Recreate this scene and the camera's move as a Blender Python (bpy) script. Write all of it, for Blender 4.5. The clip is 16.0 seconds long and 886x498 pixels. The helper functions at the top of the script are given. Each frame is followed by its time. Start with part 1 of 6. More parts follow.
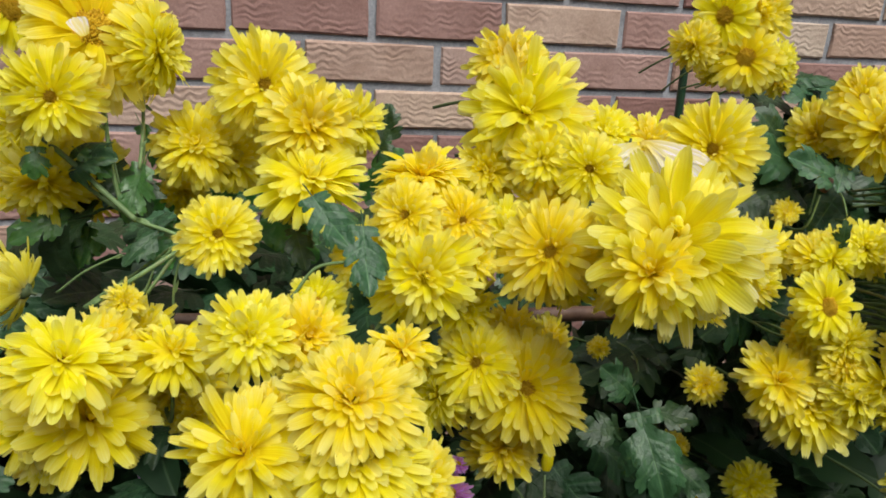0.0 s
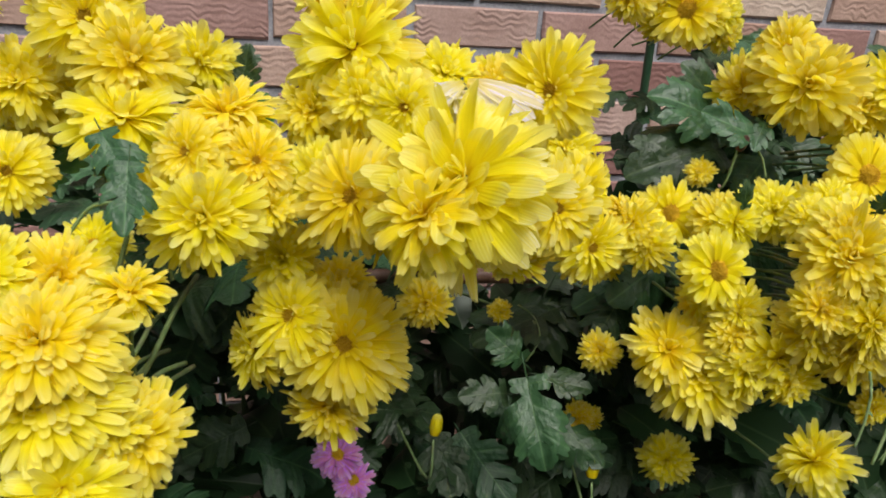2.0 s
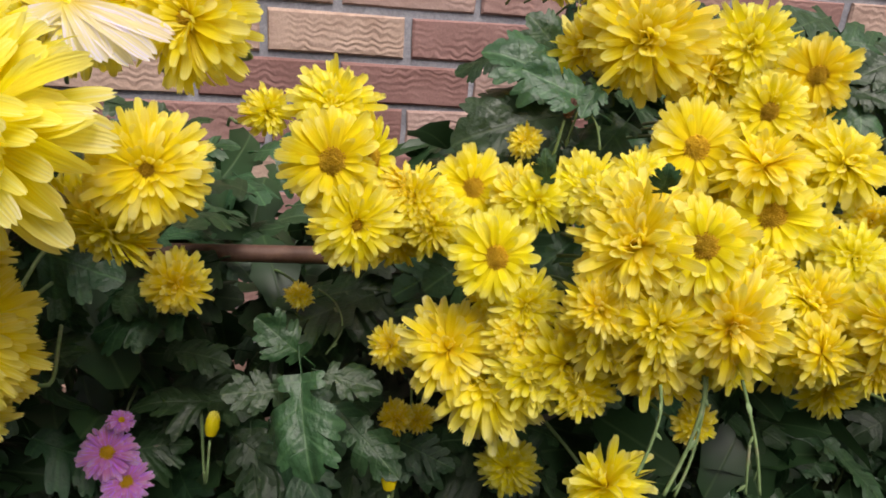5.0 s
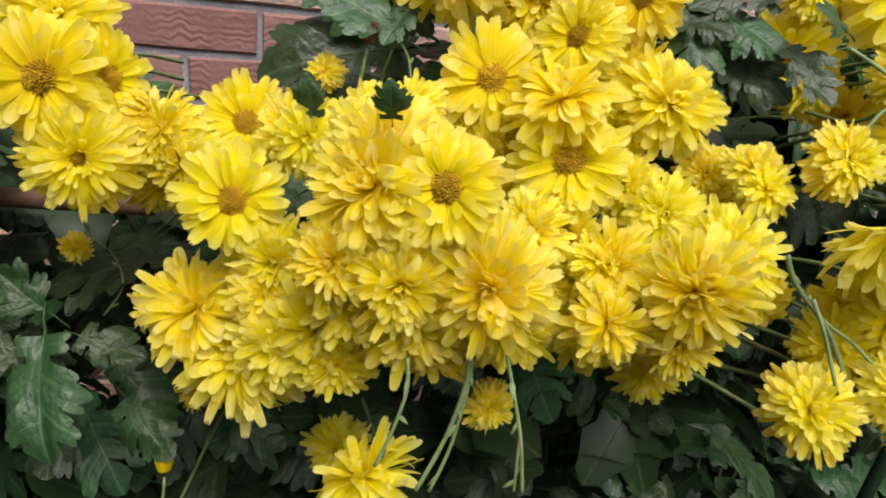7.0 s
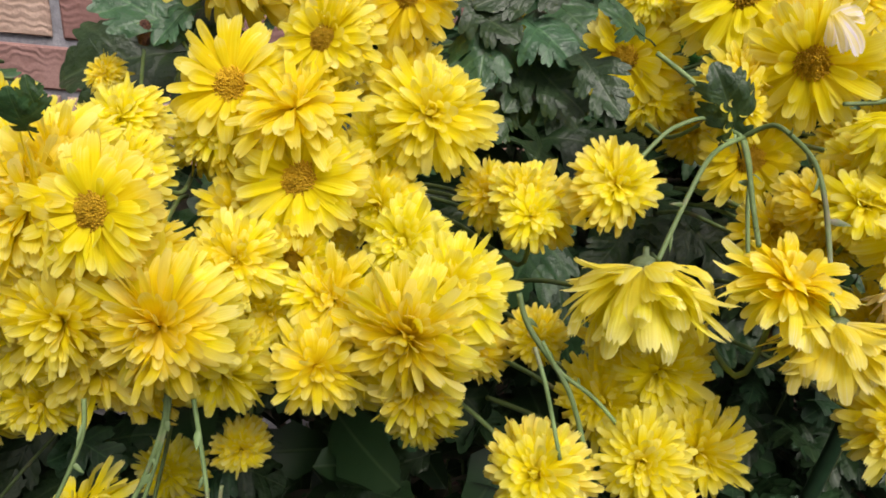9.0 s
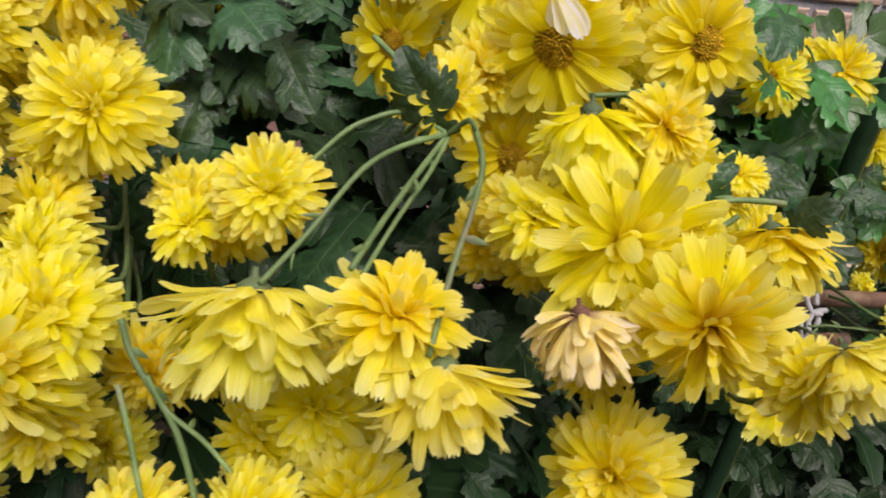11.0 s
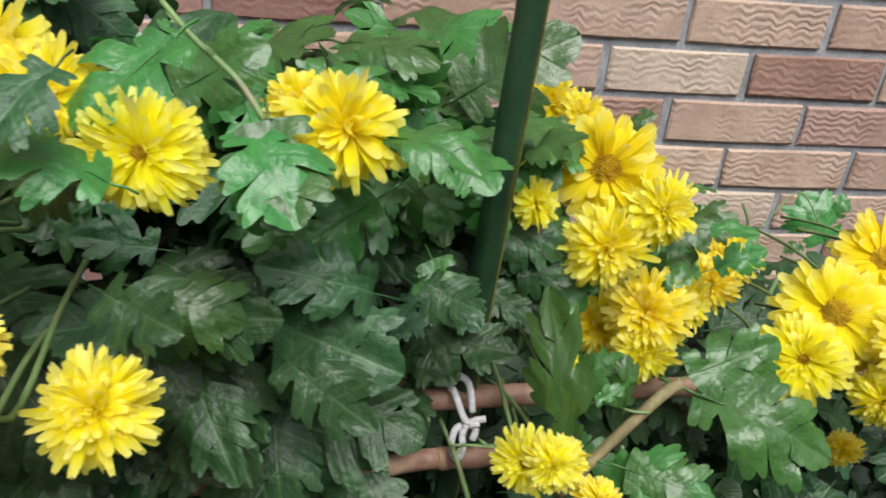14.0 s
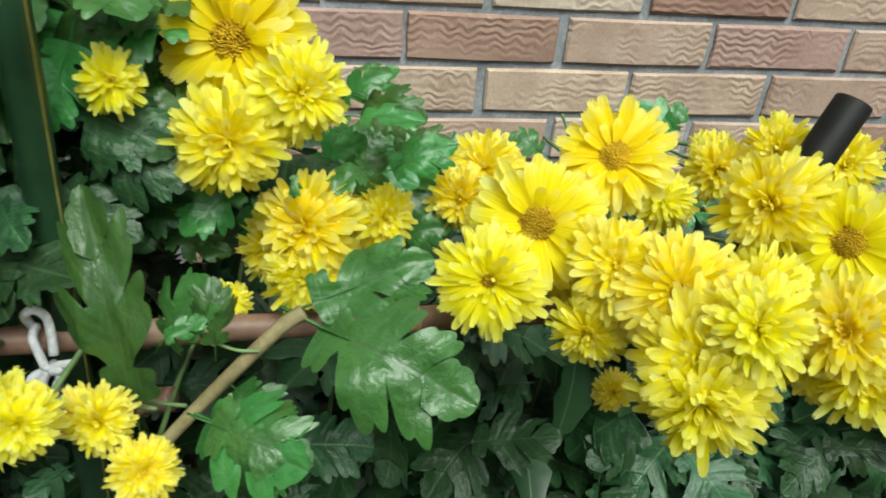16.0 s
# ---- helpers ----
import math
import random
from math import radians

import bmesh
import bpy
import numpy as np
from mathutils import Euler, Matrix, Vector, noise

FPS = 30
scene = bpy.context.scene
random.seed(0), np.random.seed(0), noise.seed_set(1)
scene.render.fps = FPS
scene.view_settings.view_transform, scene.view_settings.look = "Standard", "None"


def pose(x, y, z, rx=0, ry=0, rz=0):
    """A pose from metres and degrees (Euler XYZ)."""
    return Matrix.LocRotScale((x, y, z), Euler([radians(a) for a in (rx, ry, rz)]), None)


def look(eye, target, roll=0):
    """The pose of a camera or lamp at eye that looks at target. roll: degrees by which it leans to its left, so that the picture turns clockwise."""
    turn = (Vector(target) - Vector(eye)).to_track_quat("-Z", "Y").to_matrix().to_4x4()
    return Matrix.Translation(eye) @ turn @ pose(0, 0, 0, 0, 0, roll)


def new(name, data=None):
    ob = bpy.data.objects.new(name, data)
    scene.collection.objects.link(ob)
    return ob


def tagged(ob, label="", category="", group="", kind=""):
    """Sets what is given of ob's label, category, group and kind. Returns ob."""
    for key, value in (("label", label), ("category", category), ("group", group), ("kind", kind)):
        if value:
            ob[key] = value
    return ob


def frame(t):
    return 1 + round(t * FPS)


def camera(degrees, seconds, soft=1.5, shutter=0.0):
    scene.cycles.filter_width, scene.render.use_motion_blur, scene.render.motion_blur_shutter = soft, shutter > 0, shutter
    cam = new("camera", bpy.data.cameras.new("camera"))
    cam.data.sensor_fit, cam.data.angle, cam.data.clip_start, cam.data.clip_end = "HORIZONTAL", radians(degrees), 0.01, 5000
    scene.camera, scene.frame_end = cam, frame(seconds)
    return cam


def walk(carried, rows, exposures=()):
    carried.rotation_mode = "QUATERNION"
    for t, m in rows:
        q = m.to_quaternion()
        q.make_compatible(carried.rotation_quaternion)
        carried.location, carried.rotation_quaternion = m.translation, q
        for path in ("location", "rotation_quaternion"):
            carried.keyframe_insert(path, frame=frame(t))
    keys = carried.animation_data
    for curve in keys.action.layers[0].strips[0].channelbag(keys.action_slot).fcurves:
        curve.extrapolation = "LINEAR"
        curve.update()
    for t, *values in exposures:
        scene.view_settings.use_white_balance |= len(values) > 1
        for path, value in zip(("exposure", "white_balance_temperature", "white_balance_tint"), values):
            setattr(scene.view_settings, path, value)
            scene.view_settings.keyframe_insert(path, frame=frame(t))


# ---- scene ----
# ---------------------------------------------------------------- the camera and its walk
cam = camera(65.4, 16.0, soft=1.7, shutter=0.2)
PATH = [
    (0, (0.039, -1.174, 0.992), (0.544, 0.653, 0.356), 3.1),
    (0.5, (0.057, -1.175, 0.988), (0.54, 0.652, 0.334), 3.1),
    (1, (0.082, -1.175, 0.98), (0.552, 0.647, 0.301), 3.3),
    (1.5, (0.109, -1.176, 0.971), (0.56, 0.643, 0.272), 3.4),
    (2, (0.136, -1.179, 0.98), (0.567, 0.637, 0.261), 3.7),
    (2.5, (0.176, -1.175, 0.981), (0.582, 0.641, 0.248), 4.0),
    (3, (0.204, -1.164, 0.975), (0.58, 0.649, 0.22), 4.2),
    (3.5, (0.232, -1.154, 0.973), (0.591, 0.656, 0.2), 4.3),
    (3.7, (0.241, -1.151, 0.973), (0.602, 0.658, 0.199), 4.3),
    (5.8, (0.319, -1.142, 0.961), (0.726, 0.64, 0.15), 5.5),
    (6, (0.33, -1.136, 0.96), (0.736, 0.642, 0.139), 5.6),
    (6.5, (0.369, -1.126, 0.95), (0.778, 0.649, 0.123), 6.3),
    (7, (0.403, -1.12, 0.942), (0.816, 0.646, 0.098), 7.0),
    (7.5, (0.441, -1.119, 0.943), (0.837, 0.651, 0.098), 7.3),
    (8, (0.472, -1.108, 0.943), (0.861, 0.661, 0.095), 7.6),
    (8.2, (0.489, -1.104, 0.94), (0.839, 0.677, 0.1), 7.0),
    (10.3, (0.578, -1.106, 0.974), (0.882, 0.66, 0.084), 7.1),
    (10.5, (0.601, -1.096, 0.967), (0.895, 0.675, 0.085), 7.0),
    (11, (0.645, -1.083, 0.956), (0.907, 0.688, 0.066), 6.7),
    (11.5, (0.694, -1.067, 0.959), (0.932, 0.706, 0.065), 6.4),
    (12, (0.727, -1.054, 0.958), (0.947, 0.719, 0.059), 6.1),
    (12.5, (0.756, -1.038, 0.956), (0.97, 0.741, 0.067), 5.3),
    (13, (0.791, -1.016, 0.96), (1.021, 0.758, 0.065), 5.2),
    (13.5, (0.83, -1.001, 0.965), (1.074, 0.771, 0.07), 4.8),
    (14, (0.872, -0.991, 0.974), (1.134, 0.768, 0.06), 4.7),
    (14.5, (0.914, -0.986, 0.974), (1.195, 0.761, 0.042), 4.6),
    (15, (0.953, -0.981, 0.961), (1.262, 0.74, -0.009), 5.0),
    (15.5, (0.991, -0.968, 0.947), (1.292, 0.733, -0.059), 4.6),
    (16, (1.031, -0.955, 0.934), (1.331, 0.727, -0.105), 4.6),
]
EXPOSURES = [(0.0, 0.17, 6500, 7), (2.0, 0.2, 6600, 13), (3.5, 0.26, 6800, 20), (8.0, 0.32, 6800, 20), (11.0, 0.17, 6800, 17), (12.5, 0.12, 6600, 15), (13.4, 0.28, 6500, 15), (14.0, 0.46, 6400, 7), (14.5, 0.56, 6300, -3), (16.0, 0.49, 6300, -8)]
walk(cam, [(t, look(eye, target, roll)) for t, eye, target, roll in PATH], EXPOSURES)

# ---------------------------------------------------------------- sky and sun: a bright overcast day
SUN_UP, SUN_TURN = 60.0, 165.0
world = bpy.data.worlds.new("overcast_sky")
scene.world = world
world.use_nodes = True
wn, wl = world.node_tree.nodes, world.node_tree.links
sky = wn.new("ShaderNodeTexSky")
sky.sky_type, sky.sun_disc = "NISHITA", False
sky.sun_elevation, sky.sun_rotation = radians(SUN_UP), radians(SUN_TURN)
sky.air_density, sky.dust_density, sky.ozone_density = 1.0, 4.0, 1.0
veil = wn.new("ShaderNodeHueSaturation")
veil.inputs["Saturation"].default_value = 0.30
wl.new(sky.outputs["Color"], veil.inputs["Color"])
wl.new(veil.outputs["Color"], wn["Background"].inputs["Color"])
wn["Background"].inputs["Strength"].default_value = 0.11
sun = new("sun", bpy.data.lights.new("sun", "SUN"))
sun.data.energy, sun.data.angle, sun.data.color = 2.7, radians(36), (1.0, 0.97, 0.92)
to_sun = Vector((math.sin(radians(SUN_TURN)) * math.cos(radians(SUN_UP)), math.cos(radians(SUN_TURN)) * math.cos(radians(SUN_UP)), math.sin(radians(SUN_UP))))
sun.matrix_world = look(to_sun * 10, (0, 0, 0))


# ---------------------------------------------------------------- materials
def material(name, rough=0.5, spec=0.5):
    m = bpy.data.materials.new(name)
    m.use_nodes = True
    b = m.node_tree.nodes["Principled BSDF"]
    b.inputs["Roughness"].default_value = rough
    b.inputs["Specular IOR Level"].default_value = spec
    return m, m.node_tree.nodes, m.node_tree.links, b


def ramp(n, stops):
    r = n.new("ShaderNodeValToRGB")
    while len(r.color_ramp.elements) < len(stops):
        r.color_ramp.elements.new(0.5)
    for e, (p, c) in zip(r.color_ramp.elements, stops):
        e.position, e.color = p, (*c, 1)
    return r


def mixer(n, l, blend, factor, a, b):
    x = n.new("ShaderNodeMix")
    x.data_type, x.blend_type = "RGBA", blend
    for value, socket in ((factor, x.inputs[0]), (a, x.inputs[6]), (b, x.inputs[7])):
        if isinstance(value, (int, float)):
            socket.default_value = value
        elif isinstance(value, tuple):
            socket.default_value = (*value, 1)
        else:
            l.new(value, socket)
    return x.outputs[2]


def maths(n, l, op, a, b=None):
    x = n.new("ShaderNodeMath")
    x.operation = op
    for value, socket in zip((a, b), x.inputs):
        if isinstance(value, (int, float)):
            socket.default_value = value
        elif value is not None:
            l.new(value, socket)
    return x.outputs[0]


def noise_of(n, l, scale, detail=4, rough=0.6, vector=None, dims="3D"):
    x = n.new("ShaderNodeTexNoise")
    x.noise_dimensions = dims
    x.inputs["Scale"].default_value, x.inputs["Detail"].default_value, x.inputs["Roughness"].default_value = scale, detail, rough
    if vector is not None:
        l.new(vector, x.inputs["Vector"])
    return x.outputs["Fac"]


def bumped(n, l, b, height, strength, distance):
    x = n.new("ShaderNodeBump")
    x.inputs["Strength"].default_value, x.inputs["Distance"].default_value = strength, distance
    l.new(height, x.inputs["Height"])
    l.new(x.outputs["Normal"], b.inputs["Normal"])


def petal_material(name, base, body, tip, blemish=(0.55, 0.33, 0.06), amount=0.0, through_light=0.60, pale=(0.95, 0.93, 0.42)):
    """Thin soft petal: colour runs from its foot to its tip, fine veins along it, light shines through."""
    m, n, l, b = material(name, 0.55, 0.16)
    uv = n.new("ShaderNodeUVMap").outputs["UV"]
    cut = n.new("ShaderNodeSeparateXYZ")
    l.new(uv, cut.inputs[0])
    along = ramp(n, [(0.0, base), (0.34, body), (0.66, body), (1.0, tip)])
    l.new(cut.outputs[1], along.inputs[0])
    info = n.new("ShaderNodeObjectInfo").outputs["Random"]
    island = n.new("ShaderNodeNewGeometry").outputs["Random Per Island"]
    tone = n.new("ShaderNodeHueSaturation")
    l.new(along.outputs[0], tone.inputs["Color"])
    l.new(maths(n, l, "ADD", maths(n, l, "MULTIPLY", info, 0.016), 0.490), tone.inputs["Hue"])
    l.new(maths(n, l, "ADD", maths(n, l, "MULTIPLY", island, 0.06), 0.97), tone.inputs["Value"])
    geo = n.new("ShaderNodeTexCoord").outputs["Object"]
    stretch = n.new("ShaderNodeCombineXYZ")
    l.new(maths(n, l, "MULTIPLY", cut.outputs[0], 9.0), stretch.inputs[0])
    l.new(maths(n, l, "MULTIPLY", cut.outputs[1], 0.9), stretch.inputs[1])
    l.new(maths(n, l, "MULTIPLY", island, 60.0), stretch.inputs[2])
    streak = ramp(n, [(0.34, (0.97, 0.93, 0.80)), (0.52, (1.0, 1.0, 1.0)), (0.70, (1.03, 1.06, 2.4))])
    l.new(noise_of(n, l, 1.0, 3, 0.55, stretch.outputs[0]), streak.inputs[0])
    spots = ramp(n, [(0.62, (0, 0, 0)), (0.75, (1, 1, 1))])
    l.new(noise_of(n, l, 6.0, 5, 0.65, geo), spots.inputs[0])
    streaked = mixer(n, l, "MULTIPLY", 1.0, tone.outputs[0], streak.outputs[0])
    bleached = mixer(n, l, "MIX", maths(n, l, "MULTIPLY", maths(n, l, "MULTIPLY", maths(n, l, "POWER", island, 5.0), 0.75), cut.outputs[1]), streaked, pale)
    colour = mixer(n, l, "MIX", maths(n, l, "MULTIPLY", spots.outputs[0], amount), bleached, blemish)
    l.new(colour, b.inputs["Base Color"])
    veins = maths(n, l, "SINE", maths(n, l, "MULTIPLY", cut.outputs[0], 40.0))
    height = maths(n, l, "ADD", maths(n, l, "MULTIPLY", veins, 0.35), noise_of(n, l, 14.0, 3, 0.5, geo))
    bumped(n, l, b, height, 0.18, 0.022)
    thin = n.new("ShaderNodeBsdfTranslucent")
    l.new(colour, thin.inputs["Color"])
    both = n.new("ShaderNodeMixShader")
    both.inputs[0].default_value = through_light
    l.new(b.outputs[0], both.inputs[1])
    l.new(thin.outputs[0], both.inputs[2])
    l.new(both.outputs[0], n["Material Output"].inputs["Surface"])
    return m


YELLOW = petal_material("yellow_petal", (0.93, 0.785, 0.014), (0.955, 0.868, 0.016), (0.965, 0.925, 0.20), amount=0.04)
PALE = petal_material("pale_yellow_petal", (0.94, 0.80, 0.015), (0.955, 0.89, 0.07), (0.96, 0.93, 0.34), amount=0.03)
CREAM = petal_material("cream_petal", (0.96, 0.94, 0.46), (0.96, 0.91, 0.11), (0.965, 0.93, 0.26), amount=0.03)
WHITE = petal_material("faded_white_petal", (0.88, 0.78, 0.14), (0.93, 0.90, 0.60), (0.94, 0.93, 0.82), amount=0.04)
WILTED = petal_material("wilted_petal", (0.36, 0.17, 0.10), (0.94, 0.83, 0.28), (0.95, 0.86, 0.46), (0.42, 0.19, 0.13), 0.60, 0.45, (0.93, 0.78, 0.52))
PINK = petal_material("pink_petal", (0.66, 0.22, 0.50), (0.76, 0.33, 0.66), (0.84, 0.54, 0.78), pale=(0.88, 0.70, 0.86))


def speckled(name, low, high, scale, rough=0.7, spec=0.3, bump=0.4, depth=0.002, third=None):
    m, n, l, b = material(name, rough, spec)
    geo = n.new("ShaderNodeTexCoord").outputs["Object"]
    info = n.new("ShaderNodeObjectInfo").outputs["Random"]
    grain = noise_of(n, l, scale, 6, 0.65, geo)
    r = ramp(n, [(0.32, low), (0.68, high)])
    l.new(grain, r.inputs[0])
    colour = r.outputs[0]
    broad = ramp(n, [(0.35, (0.72, 0.72, 0.72)), (0.7, (1.1, 1.1, 1.1))])
    l.new(noise_of(n, l, scale * 0.13, 3, 0.5, geo), broad.inputs[0])
    colour = mixer(n, l, "MULTIPLY", 1.0, colour, broad.outputs[0])
    if third:
        patch = ramp(n, [(0.55, (0, 0, 0)), (0.66, (1, 1, 1))])
        l.new(noise_of(n, l, scale * 0.3, 5, 0.7, geo), patch.inputs[0])
        colour = mixer(n, l, "MIX", maths(n, l, "MULTIPLY", patch.outputs[0], 0.7), colour, third)
    tone = n.new("ShaderNodeHueSaturation")
    l.new(colour, tone.inputs["Color"])
    l.new(maths(n, l, "ADD", maths(n, l, "MULTIPLY", info, 0.3), 0.85), tone.inputs["Value"])
    l.new(tone.outputs[0], b.inputs["Base Color"])
    bumped(n, l, b, grain, bump, depth)
    return m


DISC = speckled("orange_disc", (0.60, 0.33, 0.010), (0.90, 0.60, 0.03), 3.0, 0.8, 0.2, 0.6, 0.05)
CALYX = speckled("green_calyx", (0.05, 0.075, 0.03), (0.11, 0.15, 0.07), 3.0, 0.6)
DRY_CALYX = speckled("dry_brown_calyx", (0.07, 0.03, 0.02), (0.20, 0.10, 0.07), 4.0, 0.8)
STEM = speckled("green_stem", (0.10, 0.17, 0.06), (0.20, 0.30, 0.12), 90.0, 0.55, 0.4, 0.3, 0.001, (0.24, 0.20, 0.14))
WOODY = speckled("woody_branch", (0.20, 0.17, 0.08), (0.40, 0.33, 0.18), 120.0, 0.65, 0.3, 0.5, 0.001, (0.16, 0.10, 0.06))
SOIL = speckled("dark_soil", (0.015, 0.010, 0.007), (0.06, 0.045, 0.03), 30.0, 0.9, 0.2, 1.0, 0.02)
BAMBOO = speckled("reddish_bamboo", (0.15, 0.08, 0.058), (0.32, 0.19, 0.14), 60.0, 0.5, 0.4, 0.3, 0.001, (0.40, 0.28, 0.20))
BAMBOO_PALE = speckled("weathered_bamboo", (0.26, 0.15, 0.09), (0.46, 0.30, 0.19), 60.0, 0.5, 0.4, 0.2, 0.001, (0.22, 0.10, 0.07))
STAKE = speckled("dark_green_stake", (0.008, 0.030, 0.014), (0.022, 0.060, 0.028), 50.0, 0.38, 0.5, 0.25, 0.001)
SEAM = speckled("yellowed_stake_seam", (0.09, 0.10, 0.02), (0.20, 0.19, 0.05), 90.0, 0.5)
RUBBER = speckled("black_rubber_tube", (0.004, 0.004, 0.004), (0.012, 0.011, 0.010), 90.0, 0.6, 0.25, 0.3, 0.001)
RUST = speckled("rusty_brown_core", (0.05, 0.025, 0.015), (0.16, 0.08, 0.05), 150.0, 0.8)
CORD = speckled("grey_white_cord", (0.44, 0.43, 0.47), (0.70, 0.69, 0.73), 400.0, 0.9, 0.2, 0.8, 0.0008)


def leaf_material(name, low, high, rough, wet, drops, film, thinness):
    """Lobed leaf: dark green, thin paler midrib and side veins, a soft sheen, and drops of water where it is wet."""
    m, n, l, b = material(name, rough, 0.5)
    uv = n.new("ShaderNodeUVMap").outputs["UV"]
    cut = n.new("ShaderNodeSeparateXYZ")
    l.new(uv, cut.inputs[0])
    geo = n.new("ShaderNodeTexCoord").outputs["Object"]
    info = n.new("ShaderNodeObjectInfo").outputs["Random"]
    mottle = noise_of(n, l, 4.0, 7, 0.7, geo)
    r = ramp(n, [(0.3, low), (0.72, high)])
    l.new(mottle, r.inputs[0])
    side = maths(n, l, "ABSOLUTE", maths(n, l, "SUBTRACT", cut.outputs[0], 0.5))
    rib = ramp(n, [(0.0, (1, 1, 1)), (0.012, (0.7, 0.7, 0.7)), (0.020, (0, 0, 0))])
    l.new(side, rib.inputs[0])
    lobe = n.new("ShaderNodeUVMap")
    lobe.uv_map = "Vein"
    split = n.new("ShaderNodeSeparateXYZ")
    l.new(lobe.outputs["UV"], split.inputs[0])
    off = maths(n, l, "ABSOLUTE", maths(n, l, "SUBTRACT", split.outputs[0], 0.5))
    comb_line = ramp(n, [(0.0, (1, 1, 1)), (0.05, (0.6, 0.6, 0.6)), (0.09, (0, 0, 0))])
    l.new(off, comb_line.inputs[0])
    twig = maths(n, l, "ABSOLUTE", maths(n, l, "SINE", maths(n, l, "MULTIPLY", maths(n, l, "SUBTRACT", split.outputs[1], maths(n, l, "MULTIPLY", off, 0.7)), 10.0)))
    twig_line = ramp(n, [(0.0, (1, 1, 1)), (0.16, (0, 0, 0))])
    l.new(twig, twig_line.inputs[0])
    twigs = maths(n, l, "MULTIPLY", maths(n, l, "MULTIPLY", twig_line.outputs[0], 0.12), maths(n, l, "GREATER_THAN", split.outputs[1], 0.05))
    branch = maths(n, l, "MAXIMUM", maths(n, l, "MULTIPLY", comb_line.outputs[0], 0.5), twigs)
    vein = maths(n, l, "MAXIMUM", rib.outputs[0], branch)
    net = n.new("ShaderNodeTexVoronoi")
    net.feature = "DISTANCE_TO_EDGE"
    net.inputs["Scale"].default_value = 16.0
    l.new(geo, net.inputs["Vector"])
    mesh_line = ramp(n, [(0.0, (1, 1, 1)), (0.10, (0, 0, 0))])
    l.new(net.outputs["Distance"], mesh_line.inputs[0])
    fine = maths(n, l, "MAXIMUM", vein, maths(n, l, "MULTIPLY", mesh_line.outputs[0], 0.10))
    colour = mixer(n, l, "MIX", maths(n, l, "MULTIPLY", fine, 0.45), r.outputs[0], (0.12, 0.21, 0.09))
    tone = n.new("ShaderNodeHueSaturation")
    l.new(colour, tone.inputs["Color"])
    l.new(maths(n, l, "ADD", maths(n, l, "MULTIPLY", info, 0.05), 0.475), tone.inputs["Hue"])
    l.new(maths(n, l, "ADD", maths(n, l, "MULTIPLY", info, 0.7), 0.62), tone.inputs["Value"])
    l.new(tone.outputs[0], b.inputs["Base Color"])
    gloss = ramp(n, [(0.28, (rough, rough, rough)), (0.72, (wet, wet, wet))])
    l.new(noise_of(n, l, 7.0, 6, 0.7, geo), gloss.inputs[0])
    bead = n.new("ShaderNodeTexVoronoi")
    bead.inputs["Scale"].default_value = 38.0
    l.new(geo, bead.inputs["Vector"])
    dome = ramp(n, [(0.0, (1, 1, 1)), (0.18, (0.75, 0.75, 0.75)), (0.30, (0, 0, 0))])
    l.new(bead.outputs["Distance"], dome.inputs[0])
    cutc = n.new("ShaderNodeSeparateColor")
    l.new(bead.outputs["Color"], cutc.inputs[0])
    some = maths(n, l, "GREATER_THAN", cutc.outputs[0], 1.0 - drops)
    water = maths(n, l, "MULTIPLY", dome.outputs[0], some)
    l.new(maths(n, l, "MULTIPLY", gloss.outputs[0], maths(n, l, "SUBTRACT", 1.0, maths(n, l, "MULTIPLY", water, 0.8))), b.inputs["Roughness"])
    puffy = maths(n, l, "SUBTRACT", noise_of(n, l, 10.0, 3, 0.5, geo), maths(n, l, "MULTIPLY", fine, 0.25))
    bumped(n, l, b, maths(n, l, "ADD", puffy, maths(n, l, "MULTIPLY", water, 0.9)), 0.20, 0.014)
    b.inputs["Coat Weight"].default_value = film
    b.inputs["Coat Roughness"].default_value = 0.24
    thin = n.new("ShaderNodeBsdfTranslucent")
    l.new(tone.outputs[0], thin.inputs["Color"])
    both = n.new("ShaderNodeMixShader")
    both.inputs[0].default_value = thinness
    l.new(b.outputs[0], both.inputs[1])
    l.new(thin.outputs[0], both.inputs[2])
    l.new(both.outputs[0], n["Material Output"].inputs["Surface"])
    return m


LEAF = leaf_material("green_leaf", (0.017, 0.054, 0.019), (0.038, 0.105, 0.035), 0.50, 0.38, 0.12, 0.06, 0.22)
# wet copy: glossy with drops, its green also brightened to stand for skylight
LIT_WET_LEAF = leaf_material("lit_wet_green_leaf", (0.040, 0.142, 0.032), (0.092, 0.268, 0.062), 0.40, 0.26, 0.45, 0.50, 0.36)


